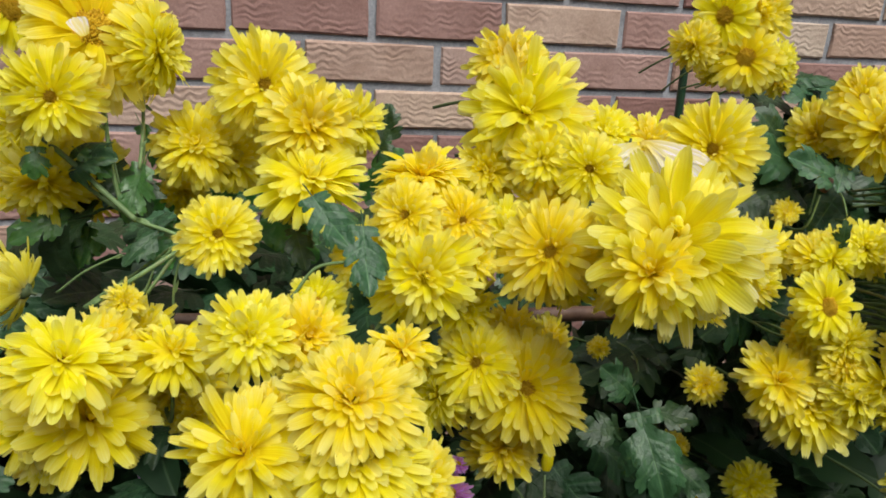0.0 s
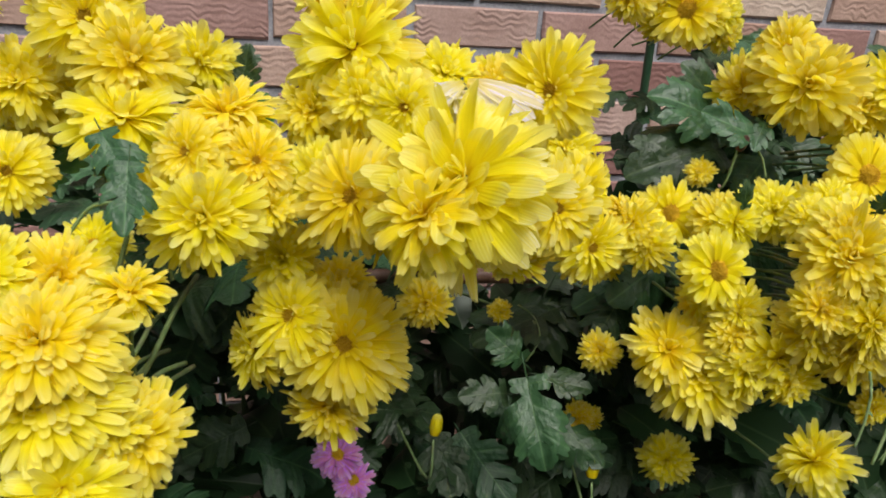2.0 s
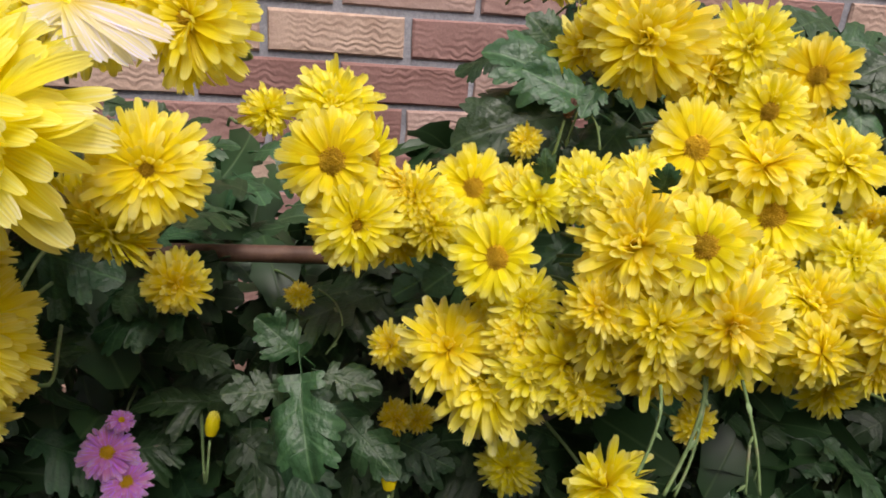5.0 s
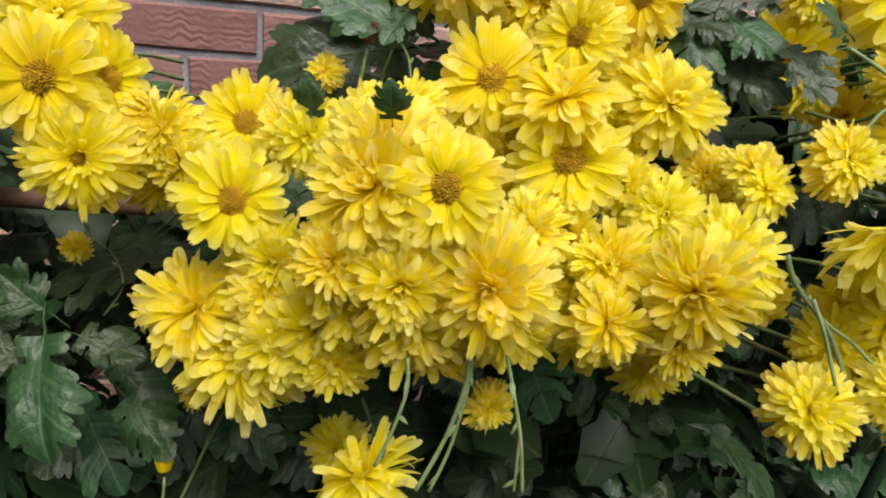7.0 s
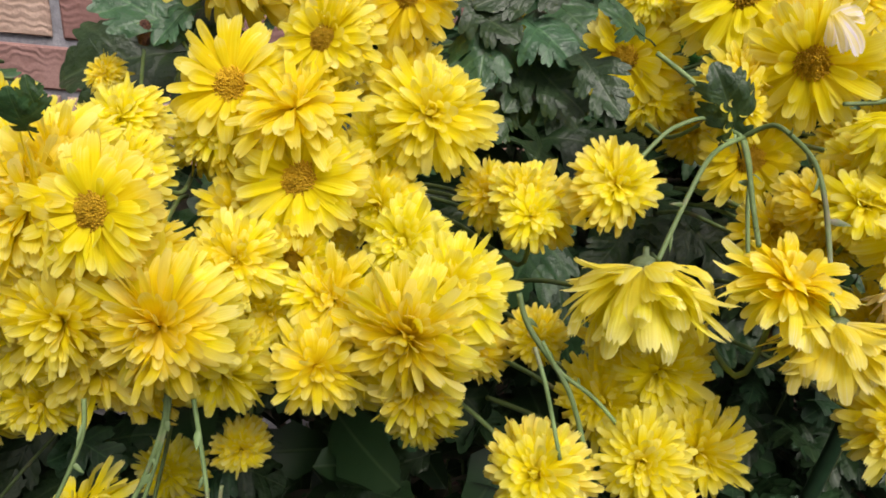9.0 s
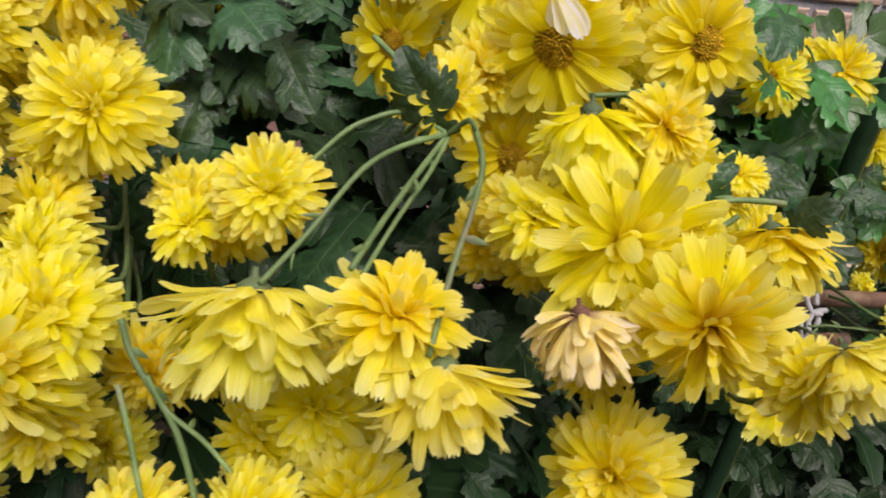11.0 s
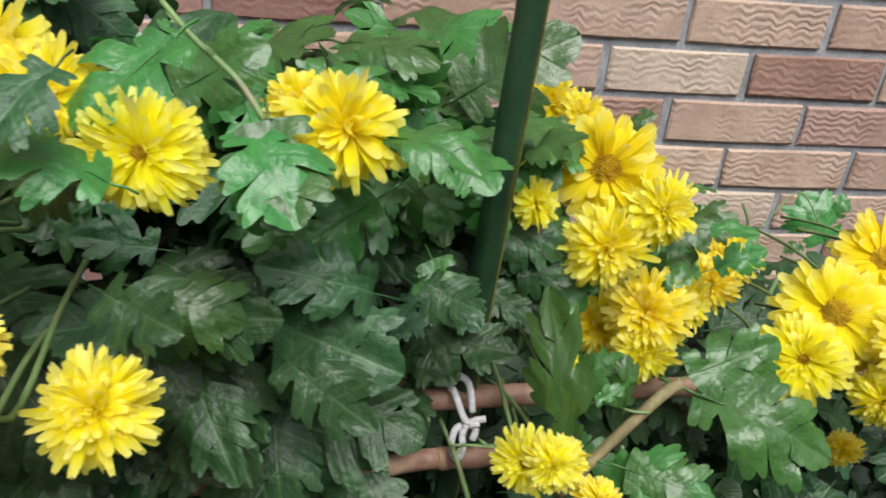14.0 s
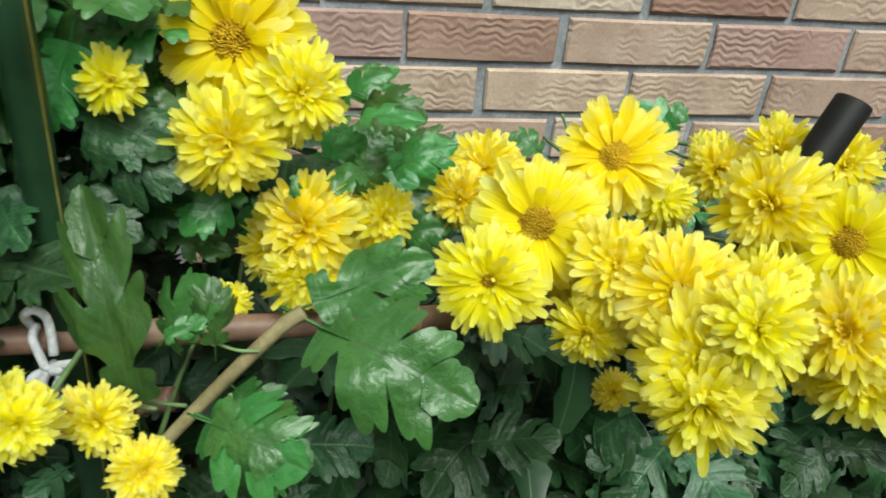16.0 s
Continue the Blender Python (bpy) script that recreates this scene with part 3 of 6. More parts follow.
# ---------------------------------------------------------------- leaves and stems
def leaf_mesh(seed, fullness=1.0, mat=None, rows=110, cols=5, stalk=0.26):
    """A chrysanthemum leaf, one unit long from the foot of its blade to its tip: two pairs of deep side lobes and a broad three-lobed end, all with blunt teeth."""
    rnd = random.Random(seed)
    bm = bmesh.new()
    uv = bm.loops.layers.uv.new("UVMap")
    vein = bm.loops.layers.uv.new("Vein")
    arch, keel, wave = rnd.uniform(0.05, 0.40), rnd.uniform(0.05, 0.32), rnd.uniform(0.016, 0.040)
    sides = []
    for side in (0, 1):
        cuts = [0.0, 0.19 + rnd.uniform(-0.03, 0.03), 0.45 + rnd.uniform(-0.03, 0.03), 0.69 + rnd.uniform(-0.02, 0.02), 1.0]
        reach = [0.29 * rnd.uniform(0.75, 1.2), 0.46 * rnd.uniform(0.88, 1.1), 0.36 * rnd.uniform(0.88, 1.1), 0.20 * rnd.uniform(0.9, 1.1)]
        gaps = [0.025, 0.085, 0.105 * rnd.uniform(0.8, 1.2), 0.17, 0.0]
        slant = [0.12 + rnd.uniform(-0.15, 0.1), 0.48 + rnd.uniform(-0.1, 0.1), 0.62 + rnd.uniform(-0.1, 0.1), 0.30]
        fan = [0.30, 0.26, 0.18, 0.0]
        teeth = [2, rnd.choice((2, 3, 3)), rnd.choice((2, 3)), 2.5]
        bend = [rnd.gauss(0, 0.22) for _ in range(4)]
        sides.append((cuts, reach, gaps, slant, fan, teeth, bend))
    grid = []
    for i in range(rows + 1):
        v = i / rows
        row = {}
        for n, (cuts, reach, gaps, slant, fan, teeth, bend) in enumerate(sides):
            k = max(j for j in range(4) if v >= cuts[j] - 1e-9)
            p = min(1.0, (v - cuts[k]) / (cuts[k + 1] - cuts[k]))
            base = gaps[k] + (gaps[k + 1] - gaps[k]) * p
            if k < 3:
                body = max(0.0, 1 - abs(2 * p - 1) ** 2.6) ** 0.70
                tooth = abs(math.sin(math.pi * teeth[k] * p)) ** 0.75
            else:
                q = max(0.0, (p - 0.30) / 0.70)
                body = min(1.0, p / 0.28) ** 0.6 * math.sqrt(max(0.0, 1 - q * q))
                tooth = abs(math.sin(math.pi * teeth[k] * p)) ** 0.75
                base *= max(0.0, 1 - p) ** 0.5
            full = max(0.003, fullness * (base + (reach[k] - base) * body * (0.76 + 0.24 * tooth)))
            for j in range(cols + 1):
                q = j / cols
                x = q * full
                y = 0.86 * v + 0.14 * v * v + (slant[k] + fan[k] * (2 * p - 1) * min(1.0, 2.2 * x)) * x * (1 if k < 3 else 1 - p)
                z = keel * x - 0.62 * x * x + arch * y * (1 - y) + wave * math.sin(8 * y + 4 * x * (2 * n - 1) + seed) + bend[k] * x * x * 1.6
                z += 0.012 * math.sin(17 * x + 11 * y + seed + 2 * n) - 1.2 * max(0.0, x - 0.26) ** 2
                if n == 0 and j == 0:
                    continue
                row[(1 if n else -1) * j] = (bm.verts.new(((1 if n else -1) * x, y, z)), k, p, q)
        grid.append([row[j] for j in range(-cols, cols + 1)])
    for i in range(rows):
        for j in range(2 * cols):
            corner = (grid[i][j], grid[i][j + 1], grid[i + 1][j + 1], grid[i + 1][j])
            f = bm.faces.new([c[0] for c in corner])
            outer = 0 if j < cols else 1
            own = corner[outer][1]
            for loop, c in zip(f.loops, corner):
                loop[uv].uv = (loop.vert.co.x + 0.5, loop.vert.co.y)
                at = c[2] if c[1] == own else 1.0
                if abs(loop.vert.co.x) < 1e-6:
                    at = corner[outer if c in corner[:2] else 3 - outer][2]
                    at = at if corner[outer if c in corner[:2] else 3 - outer][1] == own else 1.0
                loop[vein].uv = (at, c[3]) if own < 3 else (0.0, 0.0)
    tube_into(bm, ((0, 0.5, arch * 0.25 - 0.010), (0, 0.2, arch * 0.16 - 0.006), (0, 0.0, -0.006), (0, -stalk * 0.5, 0.0), (0, -stalk, -0.03)), (0.004, 0.009, 0.014, 0.015, 0.017), 5)
    return mesh_of("leaf", bm, mat or LEAF)


LEAVES = [leaf_mesh(k, 1.0 + 0.10 * (k % 3)) for k in range(7)]
LIT_WET_LEAVES = [leaf_mesh(20 + k, 1.0 + 0.1 * (k % 3), LIT_WET_LEAF) for k in range(5)]
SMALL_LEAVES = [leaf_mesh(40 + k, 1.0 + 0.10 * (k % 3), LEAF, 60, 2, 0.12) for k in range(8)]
SMALL_LIT_WET_LEAVES = [leaf_mesh(60 + k, 1.0 + 0.10 * (k % 3), LIT_WET_LEAF, 60, 2, 0.12) for k in range(6)]


def lay_leaf(plant, data, foot, tip, width, normal):
    foot, tip = Vector(foot), Vector(tip)
    y = (tip - foot)
    size = y.length
    y.normalize()
    z = (normal - normal.dot(y) * y).normalized()
    x = y.cross(z)
    m = Matrix((x, y, z)).transposed().to_4x4()
    ob = part("leaf", data, None, plant)
    ob.matrix_basis = Matrix.Translation(foot - plant.location) @ m @ Matrix.Diagonal((size * width / 0.92, size, size, 1))
    return ob


def leaf(plant, foot, tip, width):
    """A leaf in sight, from the foot of its blade to its tip; width against length."""
    # high and far right leaves take the wet copy with skylight in its colour
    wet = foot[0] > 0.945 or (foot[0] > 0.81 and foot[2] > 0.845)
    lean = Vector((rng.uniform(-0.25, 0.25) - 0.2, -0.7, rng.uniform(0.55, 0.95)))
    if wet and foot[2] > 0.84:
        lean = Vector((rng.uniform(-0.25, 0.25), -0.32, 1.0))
    return lay_leaf(plant, rng.choice(LIT_WET_LEAVES if wet else LEAVES), foot, tip, width, lean)


def wet_leaf(plant, foot, tip, width, data, tilt=0.6):
    """A leaf turned to the open side and the sky; high or far right it is rain-wet, with skylight put into its brighter
    green.
    """
    return lay_leaf(plant, (LIT_WET_LEAVES if foot[2] > 0.84 or foot[0] > 0.95 else LEAVES)[data], foot, tip, width, Vector((rng.uniform(-0.2, 0.2), -0.85, tilt)))


def stem(plant, radius, *points):
    """A stem through some points, with the small narrow bracts that stand off it."""
    bm = tube_into(bmesh.new(), points, [radius * (1.0 + 0.25 * k / len(points)) for k in range(len(points))], 8)
    layer = bm.loops.layers.uv.new("UVMap")
    for a, b in zip(points, points[1:]):
        a, b = Vector(a), Vector(b)
        if radius > 0.0022 or rng.random() < 0.35:
            continue
        on = a.lerp(b, rng.uniform(0.2, 0.8))
        ahead = ((a - b).normalized() + Vector((rng.gauss(0, 0.6), rng.gauss(0, 0.5), rng.gauss(0, 0.5)))).normalized()
        side = ahead.cross(Vector((rng.gauss(0, 0.3), -1, 0.4))).normalized()
        long, wide = rng.uniform(0.004, 0.008), rng.uniform(0.0007, 0.0014)
        edge = [on + ahead * long * f + side * wide * w + ahead.cross(side) * long * 0.25 * f * f for f, w in ((0, -0.35), (0.35, -0.9), (0.7, -0.6), (1, 0), (0.7, 0.6), (0.35, 0.9), (0, 0.35))]
        mid = [on + ahead * long * f - ahead.cross(side) * 0.0005 + ahead.cross(side) * long * 0.25 * f * f for f in (0.0, 0.35, 0.7)]
        v, m = [bm.verts.new(p) for p in edge], [bm.verts.new(p) for p in mid]
        for q in ((v[0], v[1], m[1], m[0]), (v[1], v[2], m[2], m[1]), (v[2], v[3], m[2]), (m[2], v[3], v[4]), (m[1], m[2], v[4], v[5]), (m[0], m[1], v[5], v[6])):
            bm.faces.new(q)
    for v in bm.verts:
        v.co -= plant.location
    return part("stem", bm, WOODY if radius > 0.0022 else STEM, plant, "woody light brown branch" if radius > 0.0022 else "")


# ---------------------------------------------------------------- ground and wall
ground = bmesh.new()
bmesh.ops.create_grid(ground, x_segments=1, y_segments=1, size=400)
g = part("ground", ground, SOIL, None, "dark bare garden soil")
tagged(g, category="ground", kind="structure")

COURSE, BRICK_LONG, JOINT, LINE = 0.075, 0.225, 0.011, 0.95
wall = part("wall_north", bmesh.new(), MORTAR, None, "garden-side house wall of wavy tan and red facing bricks")
tagged(wall, category="wall", kind="structure")
core = bmesh.new()
bmesh.ops.create_cube(core, size=1)
bmesh.ops.scale(core, vec=(9.0, 0.2, 2.9), verts=core.verts)
bmesh.ops.translate(core, vec=(0.6, 0.107, 1.45), verts=core.verts)
core.to_mesh(wall.data)
core.free()


def brick_mesh(seed):
    """A brick face with softened, slightly broken edges."""
    rnd = random.Random(seed)
    bm = bmesh.new()
    w, h, d = BRICK_LONG - JOINT, COURSE - JOINT, 0.03
    prof = [(0.0, d), (0.0, 0.003), (0.003, 0.0)]
    rings = []
    for inset, y in prof:
        x0, z0 = w / 2 - inset, h / 2 - inset
        ring = [(-x0, -z0), (0, -z0), (x0, -z0), (x0, 0), (x0, z0), (0, z0), (-x0, z0), (-x0, 0)]
        rings.append([bm.verts.new((x + rnd.uniform(-0.0012, 0.0012), y, z + rnd.uniform(-0.0012, 0.0012))) for x, z in ring])
    for a, b in zip(rings, rings[1:]):
        for k in range(8):
            bm.faces.new((a[k], a[(k + 1) % 8], b[(k + 1) % 8], b[k]))
    bm.faces.new(rings[-1])
    me = bpy.data.meshes.new("brick")
    bmesh.ops.recalc_face_normals(bm, faces=bm.faces)
    bm.to_mesh(me)
    bm.free()
    me.materials.append(BRICK)
    return me


BRICKS = [brick_mesh(k) for k in range(6)]
rest_v, rest_f = [], []
brick_rng = random.Random(3)
for row in range(-26, 25):
    z = LINE - COURSE * (row - 0.5)
    if z < 0.03 or z > 2.87:
        continue
    for col in range(-17, 23):
        x = BRICK_LONG * (col + 0.5 + (0.5 if row % 2 else 0.0))
        near = -0.45 < x < 2.75 and 0.34 < z < 1.30
        jx, jz, jy = brick_rng.gauss(0, 0.0016), brick_rng.gauss(0, 0.0008), abs(brick_rng.gauss(0, 0.0012))
        data = brick_rng.choice(BRICKS)
        if near:
            b = part("brick", data, RED_BRICK if brick_rng.random() < (0.65 if x < 0.95 else 0.12) else BRICK, wall)
            b.location = (x + jx, jy, z + jz)
            b.rotation_euler = (0, 0, 0)
        else:
            base = len(rest_v)
            rest_v += [(v.co.x + x + jx, v.co.y + jy, v.co.z + z + jz) for v in data.vertices]
            rest_f += [[base + i for i in p.vertices] for p in data.polygons]
far_bricks = bpy.data.meshes.new("outer_brickwork")
far_bricks.from_pydata(rest_v, [], rest_f)
far = part("outer_brickwork", far_bricks, BRICK, wall)
tagged(far, kind="stuff")


# plain unseen walls added behind and beside the path, to block low sky and bounce fill
def plain_wall(name, x0, x1, y0, y1, high):
    bm = bmesh.new()
    bmesh.ops.create_cube(bm, size=1)
    bmesh.ops.scale(bm, vec=(x1 - x0, y1 - y0, high), verts=bm.verts)
    bmesh.ops.translate(bm, vec=((x0 + x1) / 2, (y0 + y1) / 2, high / 2), verts=bm.verts)
    bmesh.ops.bevel(bm, geom=bm.edges[:], offset=0.01, segments=1, affect="EDGES")
    ob = part(name, bm, PALE_WALL, None, "plain grey wall, unseen, added to block low sky and bounce fill light")
    for p in ob.data.polygons:
        p.use_smooth = False
    return tagged(ob, category="wall", kind="structure")


# grey chosen for how much fill the added walls throw back
PALE_WALL = speckled("grey_stucco", (0.16, 0.155, 0.145), (0.25, 0.24, 0.225), 20.0, 0.9, 0.2)
plain_wall("wall_south", -3.9, 5.1, -2.75, -2.60, 1.6)
plain_wall("wall_west", -3.9, -3.75, -2.59, 0.0, 1.6)
plain_wall("wall_east", 4.95, 5.1, -2.59, 0.0, 1.6)


# ---------------------------------------------------------------- stakes, rails, cord, tube
def stake(name, foot, top, radius, mat, label, seam=None):
    ob = bmesh.new()
    foot, top = Vector(foot), Vector(top)
    steps = 26
    pts = [foot + (top - foot) * (k / steps) for k in range(steps + 1)]
    radii = [radius * (1.0 + (0.05 if k % 3 == 0 else 0.0)) for k in range(steps + 1)]
    tube_into(ob, pts, radii, 14)
    thing = part(name, ob, mat, None, label)
    tagged(thing, category="plant stake")
    if seam:
        line = bmesh.new()
        off = Vector(seam)
        tube_into(line, [p + off for p in pts], [radius * 0.10] * (steps + 1), 5)
        part("seam", line, SEAM, thing, "yellowed moulding seam")
    return thing


stake("garden_stake", (0.8822, -0.7417, 0.0), (0.9544, -0.7187, 1.22), 0.0060, STAKE, "dark green plastic-coated garden stake standing among the plants", (0.0056, -0.0026, 0))
stake("garden_stake", (0.597, -0.357, 0.0), (0.591, -0.335, 0.985), 0.0055, STAKE, "slim dark green garden stake behind the flowers")


def bamboo(points, radius, mat, label, joints):
    """A cane: its slightly tapering culm, with the raised node rings as parts."""
    bm = bmesh.new()
    pts = [Vector(p) for p in points]
    total = 24
    bow = Vector((0, 0.004, -0.003))
    line = [pts[0] + (pts[1] - pts[0]) * (k / total) + bow * math.sin(k * 0.9) for k in range(total + 1)]
    tube_into(bm, line, [radius * (1.0 + 0.03 * math.sin(k * 1.7)) for k in range(total + 1)], 14)
    thing = part("bamboo_cane", bm, mat, None, label)
    tagged(thing, category="bamboo cane", group="canes of the support rail")
    ahead = (pts[1] - pts[0]).normalized()
    for k in joints:
        ring = bmesh.new()
        tube_into(ring, (line[k] - ahead * 0.003, line[k] - ahead * 0.001, line[k] + ahead * 0.001, line[k] + ahead * 0.003), (radius * 1.04, radius * 1.14, radius * 1.12, radius * 1.03), 14)
        part("node", ring, BAMBOO_PALE, thing, "pale raised node ring")
    return thing


bamboo(((-0.35, -0.690, 0.788), (0.952, -0.7135, 0.744)), 0.0060, BAMBOO, "reddish brown bamboo cane tied level as a support rail", (3, 8, 13, 18, 23))
bamboo(((0.80, -0.764, 0.739), (0.965, -0.742, 0.734)), 0.0050, BAMBOO, "weathered brown bamboo cane tied below another cane", (5, 11, 17, 22))
bamboo(((0.90, -0.735, 0.760), (2.2, -0.60, 0.70)), 0.0056, BAMBOO, "reddish brown bamboo cane running on behind the flowers", (3, 9, 15, 20))

cord = bmesh.new()
tube_into(cord, ((0.9191, -0.7351, 0.7661), (0.9187, -0.7379, 0.7737), (0.9221, -0.7373, 0.7758), (0.9263, -0.7390, 0.7737), (0.9279, -0.7420, 0.7683), (0.9286, -0.7457, 0.7613)), [0.0017] * 6, 8)
tube_into(cord, ((0.9202, -0.7349, 0.7666), (0.9212, -0.7419, 0.7666), (0.9233, -0.7449, 0.7614), (0.9260, -0.7476, 0.7570), (0.9302, -0.7476, 0.7582), (0.9348, -0.7479, 0.7590)), [0.0017] * 6, 8)
tube_into(cord, ((0.9270, -0.7433, 0.7524), (0.9214, -0.7483, 0.7543), (0.9191, -0.7507, 0.7490), (0.9197, -0.7536, 0.7437), (0.9221, -0.7549, 0.7418), (0.9244, -0.7535, 0.7452), (0.9240, -0.7501, 0.7517), (0.9260, -0.7481, 0.7560)), [0.0017] * 8, 8)
tube_into(cord, ((0.9302, -0.7437, 0.7527), (0.9302, -0.7500, 0.7536), (0.9287, -0.7516, 0.7502)), [0.0017] * 3, 8)
tube_into(cord, ((0.9259, -0.7420, 0.7547), (0.9276, -0.7483, 0.7562), (0.9318, -0.7485, 0.7569)), [0.0017] * 3, 8)
tagged(part("tie_cord", cord, CORD, None, "greyish white cord knotted round the canes and the stake"), category="cord")


def hollow_tube(foot, top, radius):
    foot, top = Vector(foot), Vector(top)
    ahead = (top - foot).normalized()
    side = ahead.cross(Vector((0.2, 0.9, 0.1))).normalized()
    up = side.cross(ahead)
    bm = bmesh.new()
    prof = [(0.0, radius), ((top - foot).length - 0.001, radius), ((top - foot).length, radius * 0.93), ((top - foot).length, radius * 0.84), ((top - foot).length - 0.03, radius * 0.80)]
    rings = [[bm.verts.new(foot + ahead * s + r * (1 + 0.03 * math.sin(3 * k * 0.314 + s * 40)) * (side * math.cos(k * 0.3142) + up * math.sin(k * 0.3142))) for k in range(20)] for s, r in prof]
    for a, b in zip(rings, rings[1:]):
        for k in range(20):
            bm.faces.new((a[k], a[(k + 1) % 20], b[(k + 1) % 20], b[k]))
    bm.faces.new(rings[-1])
    thing = part("rubber_tube", bm, RUBBER, None, "black rubber-sleeved tube sticking up out of the flowers")
    tagged(thing, category="tube")
    core = bmesh.new()
    end = top - ahead * 0.004
    tube_into(core, (end - ahead * 0.03, end), (radius * 0.55, radius * 0.52), 12)
    part("core", core, RUST, thing, "rusty brown core inside the tube")
    return thing


hollow_tube((1.191, -0.726, 0.746), (1.242, -0.707, 0.850), 0.0079)


# ---------------------------------------------------------------- plants
def plant_at(x, y, label, name="chrysanthemum_plant"):
    p = new(name)
    p.location = (x, y, 0.0)
    p.empty_display_size = 0.05
    p["axis"] = x
    return tagged(p, label, "flowering plant", "chrysanthemums along the wall")


p1 = plant_at(-0.14, -0.70, "yellow chrysanthemum plant with dense double blooms on leaning stems")
p2 = plant_at(0.12, -0.68, "yellow chrysanthemum plant with large loose blooms over dark leaves")
p3 = plant_at(0.46, -0.68, "yellow chrysanthemum plant with a heavy cluster of double blooms")
p4 = plant_at(0.72, -0.68, "yellow chrysanthemum plant with nodding and wilting blooms")
p5 = plant_at(0.95, -0.64, "leafy yellow chrysanthemum plant beside the green stake")
p6 = plant_at(1.18, -0.64, "yellow chrysanthemum plant with bright blooms above a cane")
rear = plant_at(0.50, -0.56, "yellow chrysanthemum plant standing behind, with small blooms")
pink = plant_at(0.12, -0.70, "low pink chrysanthemum plant half hidden under yellow ones")

for p, count, spread in ((p1, 5, 0.12), (p2, 6, 0.12), (p3, 7, 0.14), (p4, 6, 0.12), (p5, 6, 0.10), (p6, 6, 0.12), (rear, 3, 0.06), (pink, 3, 0.06)):
    for k in range(count):
        top = Vector((p.location.x + rng.uniform(-spread, spread), p.location.y + rng.uniform(0.08, 0.15), rng.uniform(0.58, 0.74) if p is not pink else 0.6))
        foot = Vector((p.location.x + rng.uniform(-0.04, 0.04), p.location.y + rng.uniform(0.05, 0.12), 0.0))
        stem(p, 0.0020, top, top * 0.6 + foot * 0.4 + Vector((rng.uniform(-0.02, 0.02), 0.01, 0)), foot * 0.7 + top * 0.3, foot)

# blooms of p1
bloom(p1, "Sp", (-0.033, -0.807, 0.980), 0.079, -71, 31)
bloom(p1, "M", (-0.050, -0.832, 0.950), 0.052, -87, 5)
bloom(p1, "D", (0.000, -0.809, 0.969), 0.053, -24, -2)
bloom(p1, "S", (-0.081, -0.760, 0.985), 0.049, -94, 3)
bloom(p1, "D", (-0.076, -0.800, 0.929), 0.050, -113, -8)
bloom(p1, "D", (-0.066, -0.805, 0.900), 0.054, -96, -30)
bloom(p1, "D", (-0.050, -0.787, 0.902), 0.050, -81, -27)
bloom(p1, "D", (0.007, -0.802, 0.927), 0.056, -89, 30)
bloom(p1, "M", (0.020, -0.867, 0.896), 0.041, -86, 22)
bloom(p1, "L", (-0.030, -0.930, 0.874), 0.049, -65, 62)
bloom(p1, "L", (-0.024, -0.926, 0.845), 0.055, -62, 38)
bloom(p1, "D", (-0.043, -0.918, 0.823), 0.037, -85, 13)
bloom(p1, "L", (0.003, -0.903, 0.862), 0.044, -58, 74)
bloom(p1, "Dp", (-0.022, -0.853, 0.861), 0.024, -53, 38)
bloom(p1, "D", (0.004, -0.881, 0.830), 0.049, -85, 9)
bloom(p1, "D", (-0.016, -0.878, 0.824), 0.041, -80, 19)
bloom(p1, "D", (0.008, -0.888, 0.816), 0.032, -85, 11)
bloom(p1, "L", (-0.046, -0.921, 0.843), 0.048, -95, 30)
bloom(p1, "Rp", (-0.068, -0.840, 0.862), 0.045, 173, 20)
# blooms of p2
bloom(p2, "M", (0.043, -0.810, 0.956), 0.063, -85, 16)
bloom(p2, "D", (0.067, -0.828, 0.940), 0.057, -74, 18)
bloom(p2, "L", (0.062, -0.845, 0.921), 0.058, -93, 64)
bloom(p2, "D", (0.096, -0.787, 0.935), 0.054, -47, 16)
bloom(p2, "M", (0.026, -0.790, 0.914), 0.046, -88, 11)
bloom(p2, "D", (0.058, -0.821, 0.895), 0.030, -93, -5)
bloom(p2, "L", (0.110, -0.876, 0.929), 0.052, -111, 73)
bloom(p2, "M", (0.096, -0.904, 0.914), 0.035, -113, 25)
bloom(p2, "M", (0.123, -0.901, 0.910), 0.033, -97, 26)
bloom(p2, "D", (0.103, -0.921, 0.893), 0.055, -93, 21)
bloom(p2, "D", (0.130, -0.907, 0.892), 0.031, -67, 17)
bloom(p2, "Lp", (0.162, -0.863, 0.955), 0.073, -115, 30)
bloom(p2, "D", (0.158, -0.843, 0.977), 0.047, -113, 32)
bloom(p2, "D", (0.164, -0.885, 0.934), 0.042, -114, 20)
bloom(p2, "M", (0.182, -0.896, 0.931), 0.038, -117, 11)
bloom(p2, "D", (0.208, -0.862, 0.945), 0.045, -90, 40)
bloom(p2, "M", (0.245, -0.894, 0.940), 0.055, -127, 13)
bloom(p2, "M", (0.158, -0.915, 0.899), 0.054, -120, 17)
bloom(p2, "Lp", (0.192, -0.952, 0.919), 0.084, -125, 36)
bloom(p2, "L", (0.178, -0.961, 0.908), 0.045, -133, 37)
bloom(p2, "D", (0.223, -0.932, 0.874), 0.037, -119, -28)
bloom(p2, "D", (0.175, -0.906, 0.876), 0.035, -104, -18)
bloom(p2, "Rw", (0.211, -0.877, 0.937), 0.041, 162, -84)
bloom(p2, "M", (0.133, -0.900, 0.840), 0.050, -121, 31)
bloom(p2, "M", (0.158, -0.908, 0.828), 0.071, -97, 25)
